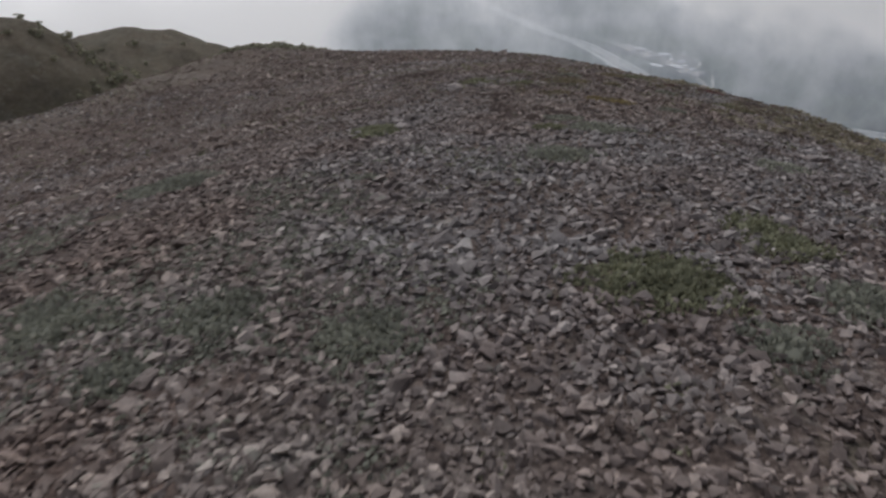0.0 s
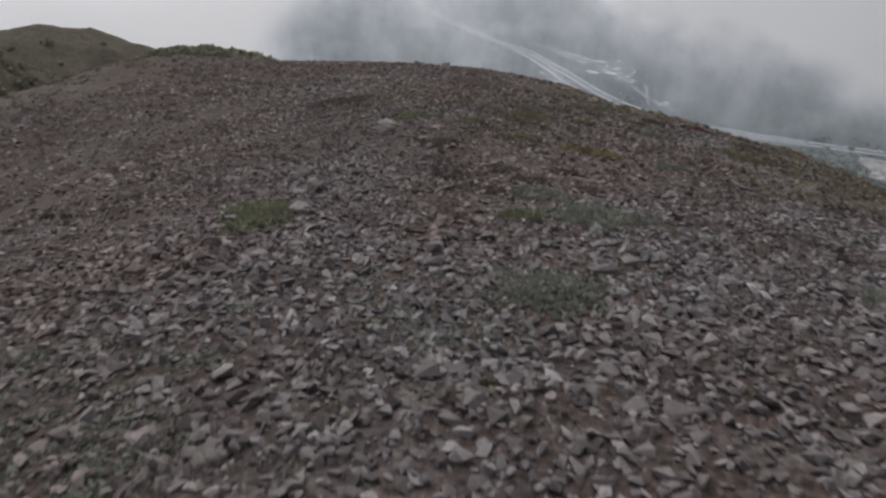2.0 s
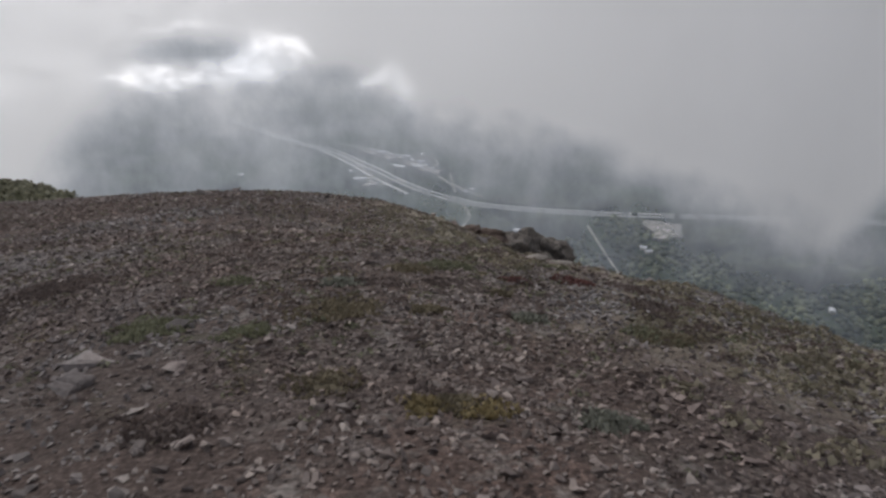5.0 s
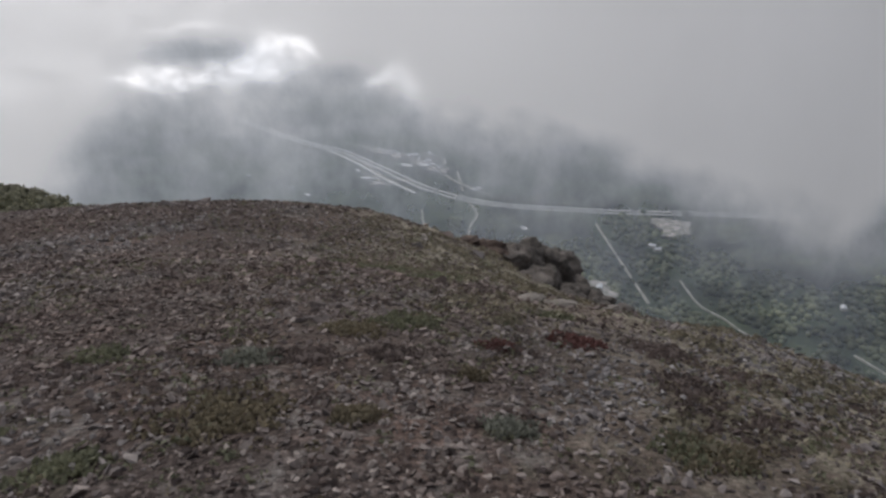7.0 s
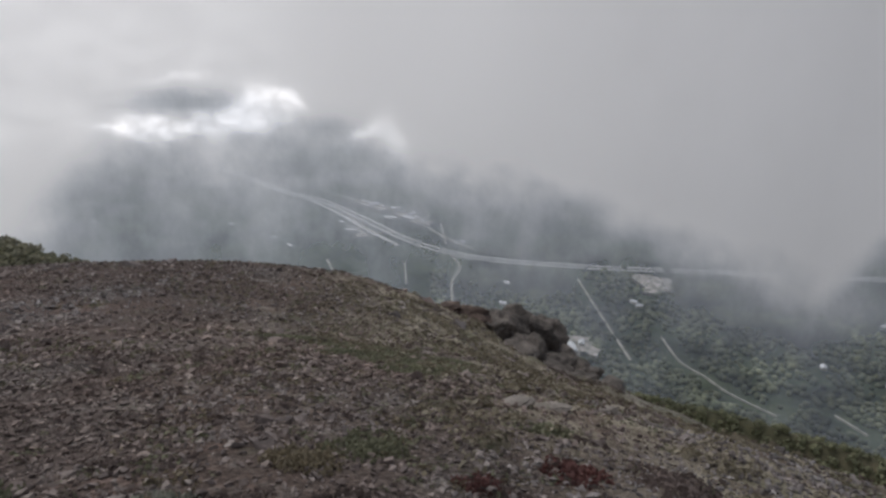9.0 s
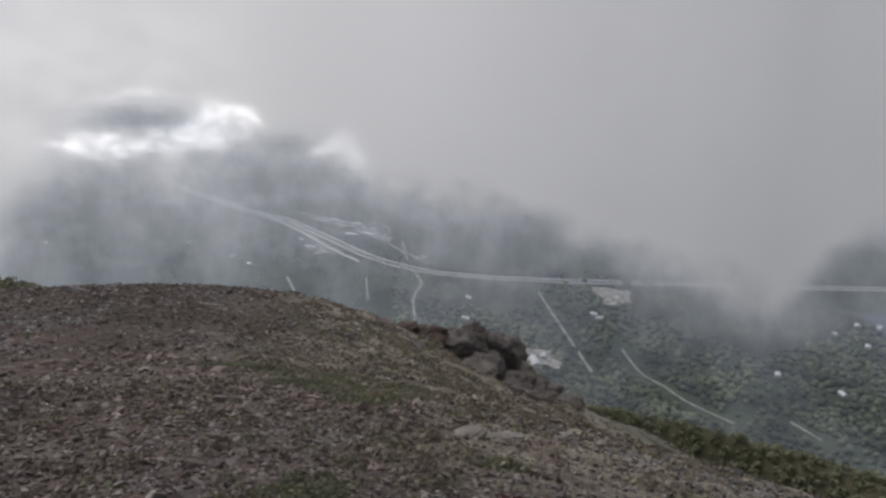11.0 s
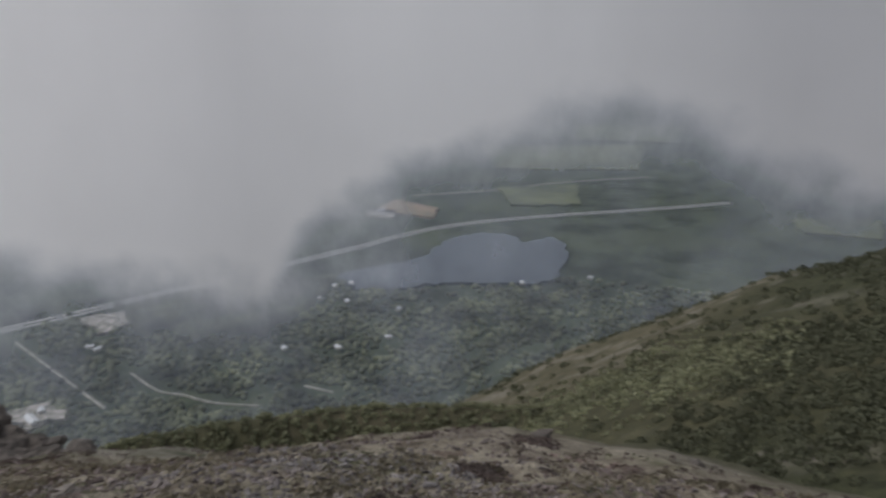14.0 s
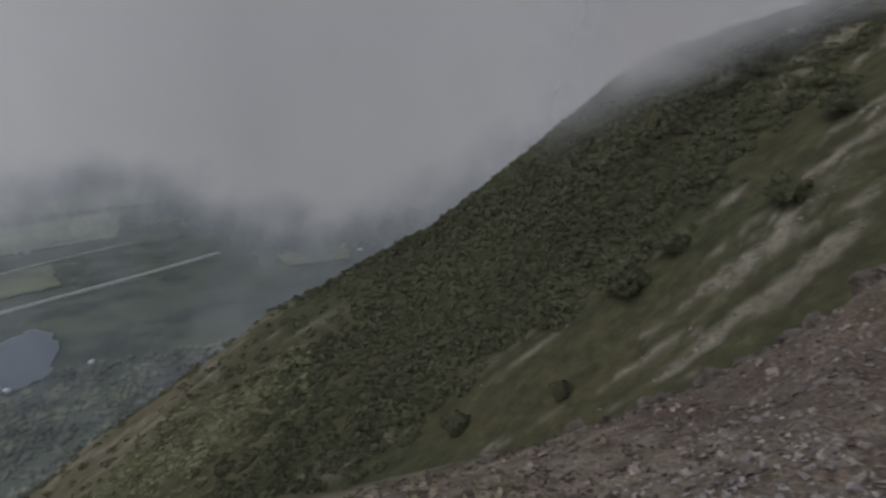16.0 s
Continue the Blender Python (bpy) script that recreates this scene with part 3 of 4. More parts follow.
# ---------- valley: roads, lake, fields, houses ----------
def along(points, n=8):
    """A smooth line through the given points."""
    p = np.array(points, float)
    p = np.concatenate([[2 * p[0] - p[1]], p, [2 * p[-1] - p[-2]]])
    out = []
    for i in range(1, len(p) - 2):
        for t in np.linspace(0, 1, n, endpoint=False):
            a, b, c, d = p[i - 1:i + 3]
            out.append(0.5 * (2 * b + (c - a) * t + (2 * a - 5 * b + 4 * c - d) * t * t + (3 * b - a - 3 * c + d) * t**3))
    return np.array(out + [p[-2]])


ROAD_LINES = []


def ribbon(name, points, width, material, label, lift=1.2, shift=0.0, category="road"):
    c = along(points)
    d = np.gradient(c, axis=0)
    d /= np.linalg.norm(d, axis=1)[:, None]
    side = np.stack([d[:, 1], -d[:, 0]], 1)
    c = c + side * shift
    ROAD_LINES.append((c, width / 2))
    rows = []
    for s, z in ((-0.5, -3), (-0.5, 0), (0.5, 0), (0.5, -3)):
        q = c + side * s * width
        rows.append(np.column_stack([q, np.maximum(height(q[:, 0], q[:, 1]), VALLEY) + lift + z]))
    v = np.stack(rows, 1).reshape(-1, 3)
    me = mesh_of(name, v, grid_faces(len(c), 4), material)
    return tagged(new(name, me), label, category, kind="structure")


HIGHWAY = ((-480, 1790), (-370, 1655), (-295, 1570), (-225, 1490), (-150, 1430), (-55, 1295), (15, 1190), (90, 1120), (160, 1087), (280, 1060), (410, 1043),
           (555, 1027), (710, 1007), (865, 992), (1000, 985), (1095, 968), (1200, 925), (1325, 855), (1465, 762), (1605, 672), (1740, 595))
for shift in (-6.5, 6.5):
    ribbon("road", HIGHWAY, 4.2, M_ROAD, "pale asphalt carriageway through the valley forest", 1.6, shift)
ribbon("road", ((-150, 1470), (-60, 1400), (10, 1300), (60, 1200), (110, 1128)), 4.5, M_TRACK, "pale frontage road past the yards", 1.4, -22)
ribbon("road", ((-20, 1400), (40, 1390), (60, 1345), (40, 1290)), 4.0, M_TRACK, "pale loop road between sheds", 1.5)
ribbon("road", ((-70, 1290), (-60, 1250), (-40, 1228)), 4.0, M_TRACK, "short pale slip lane below the highway", 1.5)
ribbon("road", ((-160, 1455), (-95, 1360), (-40, 1262), (20, 1172)), 6, M_ROAD, "pale asphalt slip road beside the highway", 1.4, 24)
ribbon("road", ((-130, 1405), (-88, 1320), (-66, 1235), (-52, 1205), (-25, 1235), (-5, 1225)), 5.5, M_TRACK, "curved gravel ramp below the highway", 1.3)
ribbon("road", ((90, 1105), (97, 1050), (80, 990), (75, 880)), 3.2, M_TRACK, "narrow pale side road among trees", 1.3)
ribbon("road", ((10, 1080), (12, 985)), 2.6, M_TRACK, "short gravel lane among trees", 1.3)
ribbon("road", ((275, 1005), (275, 905), (276, 745)), 3.2, M_TRACK, "straight pale cutting through the forest", 1.3)
ribbon("road", ((335, 805), (335, 740), (350, 705), (362, 668), (392, 622)), 2.4, M_TRACK, "winding gravel road in the near forest", 1.3)
ribbon("road", ((-115, 1090), (-95, 1015)), 3.2, M_TRACK, "short gravel lane among trees", 1.3)
ribbon("road", ((80, 1285), (82, 1165)), 3, M_TRACK, "narrow lane leading to the highway", 1.3)
ribbon("road", ((455, 622), (467, 586)), 3, M_TRACK, "short gravel lane among trees", 1.3)
ribbon("road", ((1270, 1225), (1455, 1118), (1670, 1035), (1900, 890)), 6, M_TRACK, "far road between hay fields", 1.3)


def flat_area(name, outline, material, label, lift=0.8, smooth=6, category="field"):
    if category == "lake":
        c = along(list(outline) + [outline[0]], smooth)[:-1]
    else:
        ring = np.array(list(outline) + [outline[0]], float)
        c = np.concatenate([a + (b - a) * np.linspace(0, 1, 9)[:-1, None] for a, b in zip(ring[:-1], ring[1:])])
    c = c + np.column_stack([fbm(c[:, 0] / 14, c[:, 1] / 14, 81) - 0.5, fbm(c[:, 0] / 14, c[:, 1] / 14, 83) - 0.5]) * 26
    bm = bmesh.new()
    top = [bm.verts.new((x, y, VALLEY + 4.2 + lift)) for x, y in c]
    f = bm.faces.new(top)
    low = bmesh.ops.extrude_face_region(bm, geom=[f])
    for v in [g for g in low["geom"] if isinstance(g, bmesh.types.BMVert)]:
        v.co.z -= 6
    bmesh.ops.recalc_face_normals(bm, faces=bm.faces)
    ob = tagged(new(name, bm_mesh(name, bm, material)), label, category, kind="structure")
    return ob, c


LAKE = ((1020, 895), (1100, 872), (1128, 820), (1112, 770), (1175, 738), (1105, 665), (985, 610), (920, 620), (875, 680), (820, 730), (755, 770), (710, 835), (745, 890), (820, 868), (905, 850))
AREAS = []
AREAS.append(flat_area("water", LAKE, M_WATER, "dark grey-blue lake among forest", 0.5, category="lake")[1])
for outline, mat, lab in (
        (((1085, 1180), (1205, 1215), (1205, 1075), (1135, 1030)), M_BARE, "brown bare ground beside pale yards"),
        (((1040, 1150), (1100, 1190), (1120, 1130), (1060, 1090)), M_YARD, "pale gravel yard beside the lake road"),
        (((2785, 1660), (3060, 1280), (2580, 1100), (2400, 1430)), M_FIELD, "bright yellow-green far hay field"),
        (((1490, 1120), (1655, 975), (1460, 850), (1345, 965)), M_FIELD, "green hay field by the far road"),
        (((2005, 1570), (2455, 1165), (1970, 960), (1700, 1280)), M_FIELD, "wide pale green hay field"),
        (((1655, 430), (1780, 275), (1610, 240), (1560, 380)), M_FIELD, "small bright field beyond the forest"),
        (((365, 1012), (420, 1000), (402, 950), (360, 948)), M_YARD, "pale gravel pit by the highway"),
        (((190, 810), (235, 800), (242, 755), (200, 752)), M_YARD, "pale gravel yard in the near forest"),
        (((-98, 1432), (-70, 1425), (-52, 1392), (-78, 1390)), M_YARD, "pale gravel yard beside the highway"),
        (((-48, 1398), (-22, 1386), (-20, 1352), (-44, 1356)), M_YARD, "pale gravel yard between sheds"),
        (((-8, 1352), (18, 1342), (24, 1316), (0, 1318)), M_YARD, "pale gravel yard between sheds"),
        (((20, 1312), (62, 1290), (58, 1266), (24, 1274)), M_YARD, "pale gravel yard by the frontage road"),
        (((-76, 1222), (-52, 1218), (-54, 1192), (-78, 1196)), M_YARD, "pale gravel turning place below the ramp")):
    AREAS.append(flat_area("field", outline, mat, lab)[1])


def house(w, d, h, label, wall, roof):
    """A long low building with a pitched roof and eaves."""
    root = tagged(new("house"), label, "house", "houses in the valley")
    bm = bmesh.new()
    bmesh.ops.create_cube(bm, size=1.0, matrix=Matrix.Diagonal((w, d, h, 1)) @ Matrix.Translation((0, 0, 0.5)))
    part("wall", bm_mesh("wall", bm, wall), root)
    v = [(-w * .55, -d * .58, h), (w * .55, -d * .58, h), (w * .55, d * .58, h), (-w * .55, d * .58, h), (-w * .55, 0, h + d * .3), (w * .55, 0, h + d * .3)]
    me = bpy.data.meshes.new("roof")
    me.from_pydata(v, [], [(0, 1, 5, 4), (2, 3, 4, 5), (1, 2, 5), (3, 0, 4), (3, 2, 1, 0)])
    me.materials.append(roof)
    part("roof", me, root, "pale metal roof")
    for k in range(3):
        bm = bmesh.new()
        bmesh.ops.create_cube(bm, size=1.0, matrix=Matrix.Translation((w * (k - 1) * 0.3, -d / 2, h * 0.5)) @ Matrix.Diagonal((w * 0.12, 0.3, h * 0.35, 1)))
        part("window", bm_mesh("window", bm, M_WATER), root)
    return root


HOUSE_PLACES = ((161, 975), (145, 901), (544, 665), (907, 630), (1003, 560), (495, 714), (693, 846), (333, 891), (-302, 1255), (-546, 1263), (32, 1388), (98, 1154),
                (1685, 230), (1805, 515), (110, 1165), (330, 905), (225, 780), (210, 765), (-30, 1385), (-5, 1370), (10, 1345), (25, 1330), (35, 1310), (-50, 1400),
                (-70, 1420), (20, 1300), (45, 1290), (-15, 1300), (-105, 1275), (-85, 1225), (1070, 1130), (1085, 1150), (1105, 1165), (720, 835), (640, 820), (660, 780),
                (-180, 1140), (-215, 1180), (690, 700), (610, 640))
kinds = [house(9, 6, 3, "small white-roofed house among valley trees", M_WALL, M_ROOF), house(20, 8, 4, "long white-roofed shed in the valley", M_WALL, M_ROOF)]
hr = np.random.default_rng(5)
for i, (x, y) in enumerate(HOUSE_PLACES):
    k = 1 if 16 <= i <= 32 and i % 2 else 0
    m = pose(x, y, VALLEY + 4.6, 0, 0, hr.uniform(0, 180))
    if i == 0:
        kinds[0].matrix_basis = m
    elif i == 17:
        kinds[1].matrix_basis = m
    else:
        copy_thing(kinds[k], m)


# ---------- leaf shapes ----------
def clump_shape(seed, count, spread=(0.5, 0.5, 0.5), leaf=0.3, flat=0.25):
    """A dome of loose leaf tufts, each a bent triangle pair, with gaps between."""
    r = np.random.default_rng(seed)
    vs, fs = [], []
    for i in range(count):
        a, e = r.uniform(0, 2 * np.pi), np.arcsin(r.uniform(-flat, 1))
        rr = r.uniform(0.72, 1.08)
        c = np.array([np.cos(a) * np.cos(e) * spread[0], np.sin(a) * np.cos(e) * spread[1], np.sin(e) * spread[2]]) * rr
        out = c / (np.linalg.norm(c) + 1e-6)
        side = np.cross(out, r.normal(size=3))
        side /= np.linalg.norm(side)
        up = np.cross(side, out)
        s = leaf * r.uniform(0.6, 1.3)
        tilt = out * r.uniform(-1.0, 1.0)
        k = len(vs)
        vs += [c - side * s * 0.5, c + (up + tilt) * s * 0.6, c + side * s * 0.5, c - (up - tilt) * s * 0.6]
        fs += [(k, k + 1, k + 2), (k, k + 2, k + 3)]
    return np.array(vs), np.array(fs)


def canopy_shape(seed, detail):
    """A rounded crown of a few merged domes with an uneven outline."""
    r = np.random.default_rng(seed)
    bm = bmesh.new()
    bmesh.ops.create_icosphere(bm, subdivisions=detail, radius=0.5)
    off = Vector(r.uniform(-90, 90, 3))
    for v in bm.verts:
        v.co *= 1 + 0.34 * noise.fractal(v.co * 2.6 + off, 1.0, 2.0, 3)
        v.co.z = max(v.co.z, -0.32)
    me = bpy.data.meshes.new("crown_lump")
    bm.to_mesh(me)
    bm.free()
    return arrays_of(me)


def stuff(name, shapes, x, y, size, material, label, category, seed, sink=0.1, tall=1.0, tilt=0.12, smooth=False):
    r = np.random.default_rng(seed)
    n = len(x)
    z = height(x, y)
    t = turn_z(r.uniform(0, 2 * np.pi, n)) @ turn_x(r.normal(0, tilt, n))
    t = t * np.stack([size, size, size * tall], -1)[:, None, :]
    v, f = scatter(shapes, r.integers(0, len(shapes), n), np.stack([x, y, z - sink * size], -1), t)
    return tagged(new(name, mesh_of(name, v, f, material, smooth)), label, category, kind="stuff")


# ---------- valley forest ----------
def inside(px, py, poly):
    c, ok = poly, np.zeros(len(px), bool)
    for (x0, y0), (x1, y1) in zip(c, np.roll(c, -1, 0)):
        hit = ((y0 > py) != (y1 > py)) & (px < (x1 - x0) * (py - y0) / (y1 - y0 + 1e-9) + x0)
        ok ^= hit
    return ok


fr = np.random.default_rng(11)
n = 54000
fa, fd = np.radians(fr.uniform(-42, 100, n)), np.sqrt(fr.uniform(430**2, 1150**2, n))
keep_p = np.clip((760 / fd) ** 2.0, 0, 1) * np.where(fa < 0.05, step(900, 650, fd), 1)
fx, fy = np.sin(fa) * fd, 9 + np.cos(fa) * fd
ok = (fr.uniform(0, 1, n) < keep_p) & (0.75 * fbm(fx / 60 + fy / 160, fy / 22, 91) + 0.4 * fbm(fx / 170, fy / 120, 92) + 0.15 * fr.uniform(-1, 1, n) > 0.53) & (height(fx, fy) < -60)
for line, half in ROAD_LINES:
    for px, py in line[::2]:
        ok &= np.hypot(fx - px, fy - py) > half + 13
for poly in AREAS:
    ok &= ~inside(fx, fy, poly)
for hx, hy in HOUSE_PLACES:
    ok &= np.hypot(fx - hx, fy - hy) > 14
fx, fy, fd = fx[ok], fy[ok], fd[ok]
size = (4.2 + 6.5 * fr.beta(1.6, 3.0, len(fx))) * (0.8 + fd / 2600)
close = fd < 560
for flag, det, seed in ((close, 2, 12), (~close, 1, 13)):
    stuff("valley_forest", [canopy_shape(40 + k, det) for k in range(6)], fx[flag], fy[flag], size[flag], M_TREES, "mixed green forest covering the valley floor", "forest", seed, -0.2, 1.05, 0.1, True)

# ---------- shrubs on the mountainside ----------
bushes = [clump_shape(s, 22, (0.5, 0.5, 0.42), 0.36) for s in range(60, 68)]
sr = np.random.default_rng(21)
n = 50000
bx, by = sr.uniform(26, 122, n), sr.uniform(-75, 100, n)
edge = 39 + 14 * (fbm(bx / 11, by / 11, 95) - 0.5) - 9 * step(4, 16, by)
dens = step(-1, 6, bx - edge) * (0.75 + 0.25 * step(0.35, 0.6, fbm(bx / 9, by / 9, 97))) * step(22, -3, by - 9 + 26 * (fbm(bx / 20, by / 20, 98) - 0.5))
dens = dens * (1 - 0.78 * step(-12, -30, by - 9 + 16 * (fbm(bx / 14, by / 14, 94) - 0.5)))
ok = sr.uniform(0, 1, n) < np.maximum(dens * 0.95, 0.03 * step(38, 60, bx))
bx, by = bx[ok], by[ok]
size = 0.5 + 1.5 * sr.beta(1.4, 4.5, len(bx))
near_b = bx < 58
for flag, count, leaf, seed in ((near_b, 66, 0.17, 22), (~near_b, 28, 0.28, 25)):
    shapes = [clump_shape(60 + k, count, (0.55, 0.55, 0.36), leaf) for k in range(8)]
    stuff("mountain_shrubs", shapes, bx[flag], by[flag], size[flag] * 1.2, M_SHRUB, "dense dark green shrubs on the mountainside", "shrubs", seed, -0.06, 0.9)
# belt on the shoulder
n = 4200
ba, bd = np.radians(sr.uniform(8, 78, n)), 62 + sr.normal(0, 5, n)
belt_x, belt_y = np.sin(ba) * bd, 9 + np.cos(ba) * bd
stuff("shrub_belt", bushes, belt_x, belt_y, sr.uniform(0.3, 0.85, n), M_WILLOW, "belt of green shrubs below the stony brink", "shrubs", 23, -0.1, 0.9)
# knoll beyond the far end of the ridge
n = 900
kx, ky = -34.5 + sr.normal(0, 7, n), 55 + sr.normal(0, 7, n)
stuff("knoll_shrubs", bushes, kx, ky, sr.uniform(0.5, 1.2, n), M_KNOLL, "green shrubs crowning a low knoll", "shrubs", 24, -0.1, 0.9)


def shrub(x, y, size, seed, label="rounded dark green shrub on the grassy slope"):
    root = tagged(new("shrub"), label, "shrub", "lone shrubs on the slope")
    z = float(height(x, y))
    root.matrix_basis = pose(x, y, z)
    v, f = clump_shape(seed, 1000, (0.55 * size, 0.5 * size, 0.36 * size), 0.085 * size, 0.25)
    v[:, 2] += 0.2 * size
    v *= 1 + 0.9 * (fbm(v[:, 0] * 3 + seed, v[:, 1] * 3, 99)[:, None] - 0.5)
    part("crown", mesh_of("crown", v, f, M_SHRUB), root)
    bm = bmesh.new()
    bmesh.ops.create_cone(bm, cap_ends=True, segments=8, radius1=0.06 * size, radius2=0.03 * size, depth=0.4 * size, matrix=Matrix.Translation((0, 0, 0.1 * size)))
    part("trunk", bm_mesh("trunk", bm, M_BARK), root)


for i, (x, y, s) in enumerate(((33.0, -7.0, 2.0), (36.5, -0.5, 2.4), (37.0, -3.0, 1.8), (31.0, 4.0, 1.2), (40.0, 3.5, 1.9), (34.5, 9.0, 1.5), (29.5, -11.0, 1.1), (38.0, -12.0, 2.0))):
    shrub(x, y, s, 200 + i)

# ---------- rock outcrops ----------
def outcrop(label, pieces, material, make=boulder_mesh):
    """A crag of several cracked boulders bedded in the ground."""
    root = tagged(new("rock_outcrop"), label, "rock", "rock outcrops")
    for i, (x, y, dz, sx, sy, sz, rz, seed) in enumerate(pieces):
        ob = part("boulder", make("boulder", seed, (sx, sy, sz), material), root)
        ob.matrix_basis = pose(x, y, float(height(x, y)) + dz, 6 * math.sin(seed), 6 * math.cos(seed), rz)
    return root


def crag_block(*a):
    return boulder_mesh(*a, rough=0.23, cuts=16)


outcrop("dark jagged crag standing on the ridge brink", (
    (3.6, 26.3, 0.55, 1.5, 1.5, 1.9, 12, 1), (2.85, 26.0, 0.4, 1.7, 1.5, 1.8, 40, 2), (3.2, 25.5, 0.1, 1.9, 1.4, 1.7, 72, 3), (4.0, 25.7, 0.1, 1.6, 1.4, 1.5, 25, 4),
    (2.2, 25.6, 0.1, 1.8, 1.3, 1.3, 60, 5), (3.6, 24.9, -0.05, 1.9, 1.4, 1.2, 15, 6), (4.4, 25.0, -0.1, 1.6, 1.3, 1.0, 50, 7), (2.7, 24.8, 0.05, 1.6, 1.3, 0.9, 80, 8),
    (4.3, 24.2, -0.2, 1.3, 1.1, 0.7, 20, 9), (4.8, 23.5, -0.2, 1.2, 1.0, 0.6, 65, 10), (3.5, 24.1, -0.1, 1.2, 1.0, 0.6, 35, 14)), M_CRAG, crag_block)
outcrop("rusty brown rock at the foot of the crag", ((1.45, 25.5, 0.0, 1.5, 1.0, 0.8, 5, 11), (1.95, 25.6, 0.05, 1.3, 1.0, 1.0, 35, 12), (1.0, 25.5, 0.05, 0.9, 0.8, 0.5, 75, 13)), M_RUST, crag_block)
outcrop("pale limestone ledge flush with the ground", ((0.65, 13.9, 0.0, 0.42, 0.2, 0.08, 15, 21), (1.0, 14.0, 0.0, 0.36, 0.2, 0.08, -8, 22), (1.65, 14.4, 0.02, 0.3, 0.24, 0.12, 20, 23)), M_PALE)
rim_r = np.random.default_rng(33)
RIM = tuple((6.9 - 0.1 * k + rim_r.normal(0, 0.14), 6.9 - 0.2 * k, 0.02, rim_r.uniform(0.22, 0.42), rim_r.uniform(0.2, 0.36), rim_r.uniform(0.14, 0.3), rim_r.uniform(0, 180), 31 + k) for k in range(18))
outcrop("dark broken rim of rock on the brink", RIM, M_CRAG, lambda *a: boulder_mesh(*a, detail=3, rough=0.3, cuts=7))
outcrop("low lichen-grey rocks along the brink", ((7.4, 7.6, -0.02, 0.4, 0.3, 0.16, 5, 41), (7.6, 8.6, -0.02, 0.35, 0.4, 0.16, 40, 42), (7.2, 11.4, -0.02, 0.4, 0.3, 0.15, 70, 43), (6.8, 13.2, 0.0, 0.4, 0.3, 0.2, 20, 44), (4.6, 9.4, -0.02, 0.3, 0.25, 0.14, 55, 45)), M_CRAG, block_mesh)

# single larger rocks
lone = np.random.default_rng(31)
ROCKS = [block_mesh("rock", 300 + i, (1.05, 0.85, 0.5), M_STONE) for i in range(7)]
ROCK_PLACES = ((1.0, 6.95, 0.3), (1.42, 7.2, 0.36), (1.48, 6.8, 0.3), (0.13, 19.15, 0.35), (-2.15, 18.5, 0.3), (-0.98, 12.9, 0.16), (-1.2, 12.85, 0.2), (-2.1, 12.07, 0.14), (-0.1, 12.9, 0.14), (-2.9, 9.6, 0.3), (0.0, 9.35, 0.13),
               (-3.05, 7.6, 0.24), (-1.0, 6.1, 0.18), (-1.9, 3.3, 0.15), (-0.75, 2.1, 0.14), (0.05, 1.75, 0.15), (-1.9, 1.75, 0.16), (3.6, 12.2, 0.4), (4.2, 11.0, 0.45),
               (5.4, 11.6, 0.5), (3.2, 9.8, 0.35), (4.6, 8.6, 0.4), (3.9, 7.4, 0.35), (2.6, 13.6, 0.4), (2.2, 15.2, 0.45), (4.9, 13.0, 0.45), (3.4, 16.5, 0.5), (2.4, 18.4, 0.5),
               (1.6, 20.4, 0.4), (-6.1, 23.5, 0.7), (-5.4, 23.8, 0.45), (-8.2, 22.5, 0.5), (-3.0, 24.0, 0.4), (0.4, 24.6, 0.5), (-0.4, 21.6, 0.35), (1.0, 22.4, 0.45))
STONES_A = ((0.32, 1.72, .12), (-0.54, 2.22, .11), (-0.27, 1.74, .12), (-1.22, 2.57, .1), (-1.39, 2.55, .11), (-1.74, 1.76, .08), (-1.32, 1.73, .08), (-0.53, 1.47, .1), (-1.64, 1.18, .11),
            (-0.48, 5.6, .17), (-1.34, 1.3, .11), (-1.1, 3.24, .2), (-0.44, 3.39, .17), (-0.2, 4.38, .15), (-0.78, 4.46, .12), (-1.66, 3.81, .12), (-1.35, 5.47, .15), (-1.66, 4.65, .14), (-1.02, 4.46, .12))
STONES_B = ((-2.62, 6.98, .27), (-1.52, 6.12, .13), (-1.42, 6.0, .11), (-2.5, 6.39, .14), (-0.51, 6.04, .11), (-3.68, 7.64, .24), (-0.95, 6.63, .12), (0.06, 6.09, .11), (-2.94, 9.97, .28),
            (-2.69, 10.06, .16), (-2.33, 9.73, .15), (-0.21, 9.4, .13), (-2.66, 10.57, .3), (-1.12, 12.41, .15), (-1.51, 11.22, .12), (-1.69, 15.6, .17), (-0.05, 15.45, .19), (-1.82, 16.68, .21),
            (0.09, 17.88, .24), (-1.11, 12.56, .16), (-0.13, 16.48, .17))
for i, (x, y, s) in enumerate(ROCK_PLACES + STONES_A + STONES_B):
    if i < len(ROCK_PLACES):
        s = s * (0.34 if x > 1.5 and y < 19 else 0.85)
    else:
        s = s * 1.1
    ob = tagged(new("rock", ROCKS[i % 7]), "angular grey-brown rock bedded in the scree", "rock", "larger rocks on the ridge")
    ob.matrix_basis = pose(x, y, float(height(x, y)) + s * 0.02, lone.uniform(-14, 14), lone.uniform(-14, 14), lone.uniform(0, 360)) @ Matrix.Diagonal((s, s, s, 1))

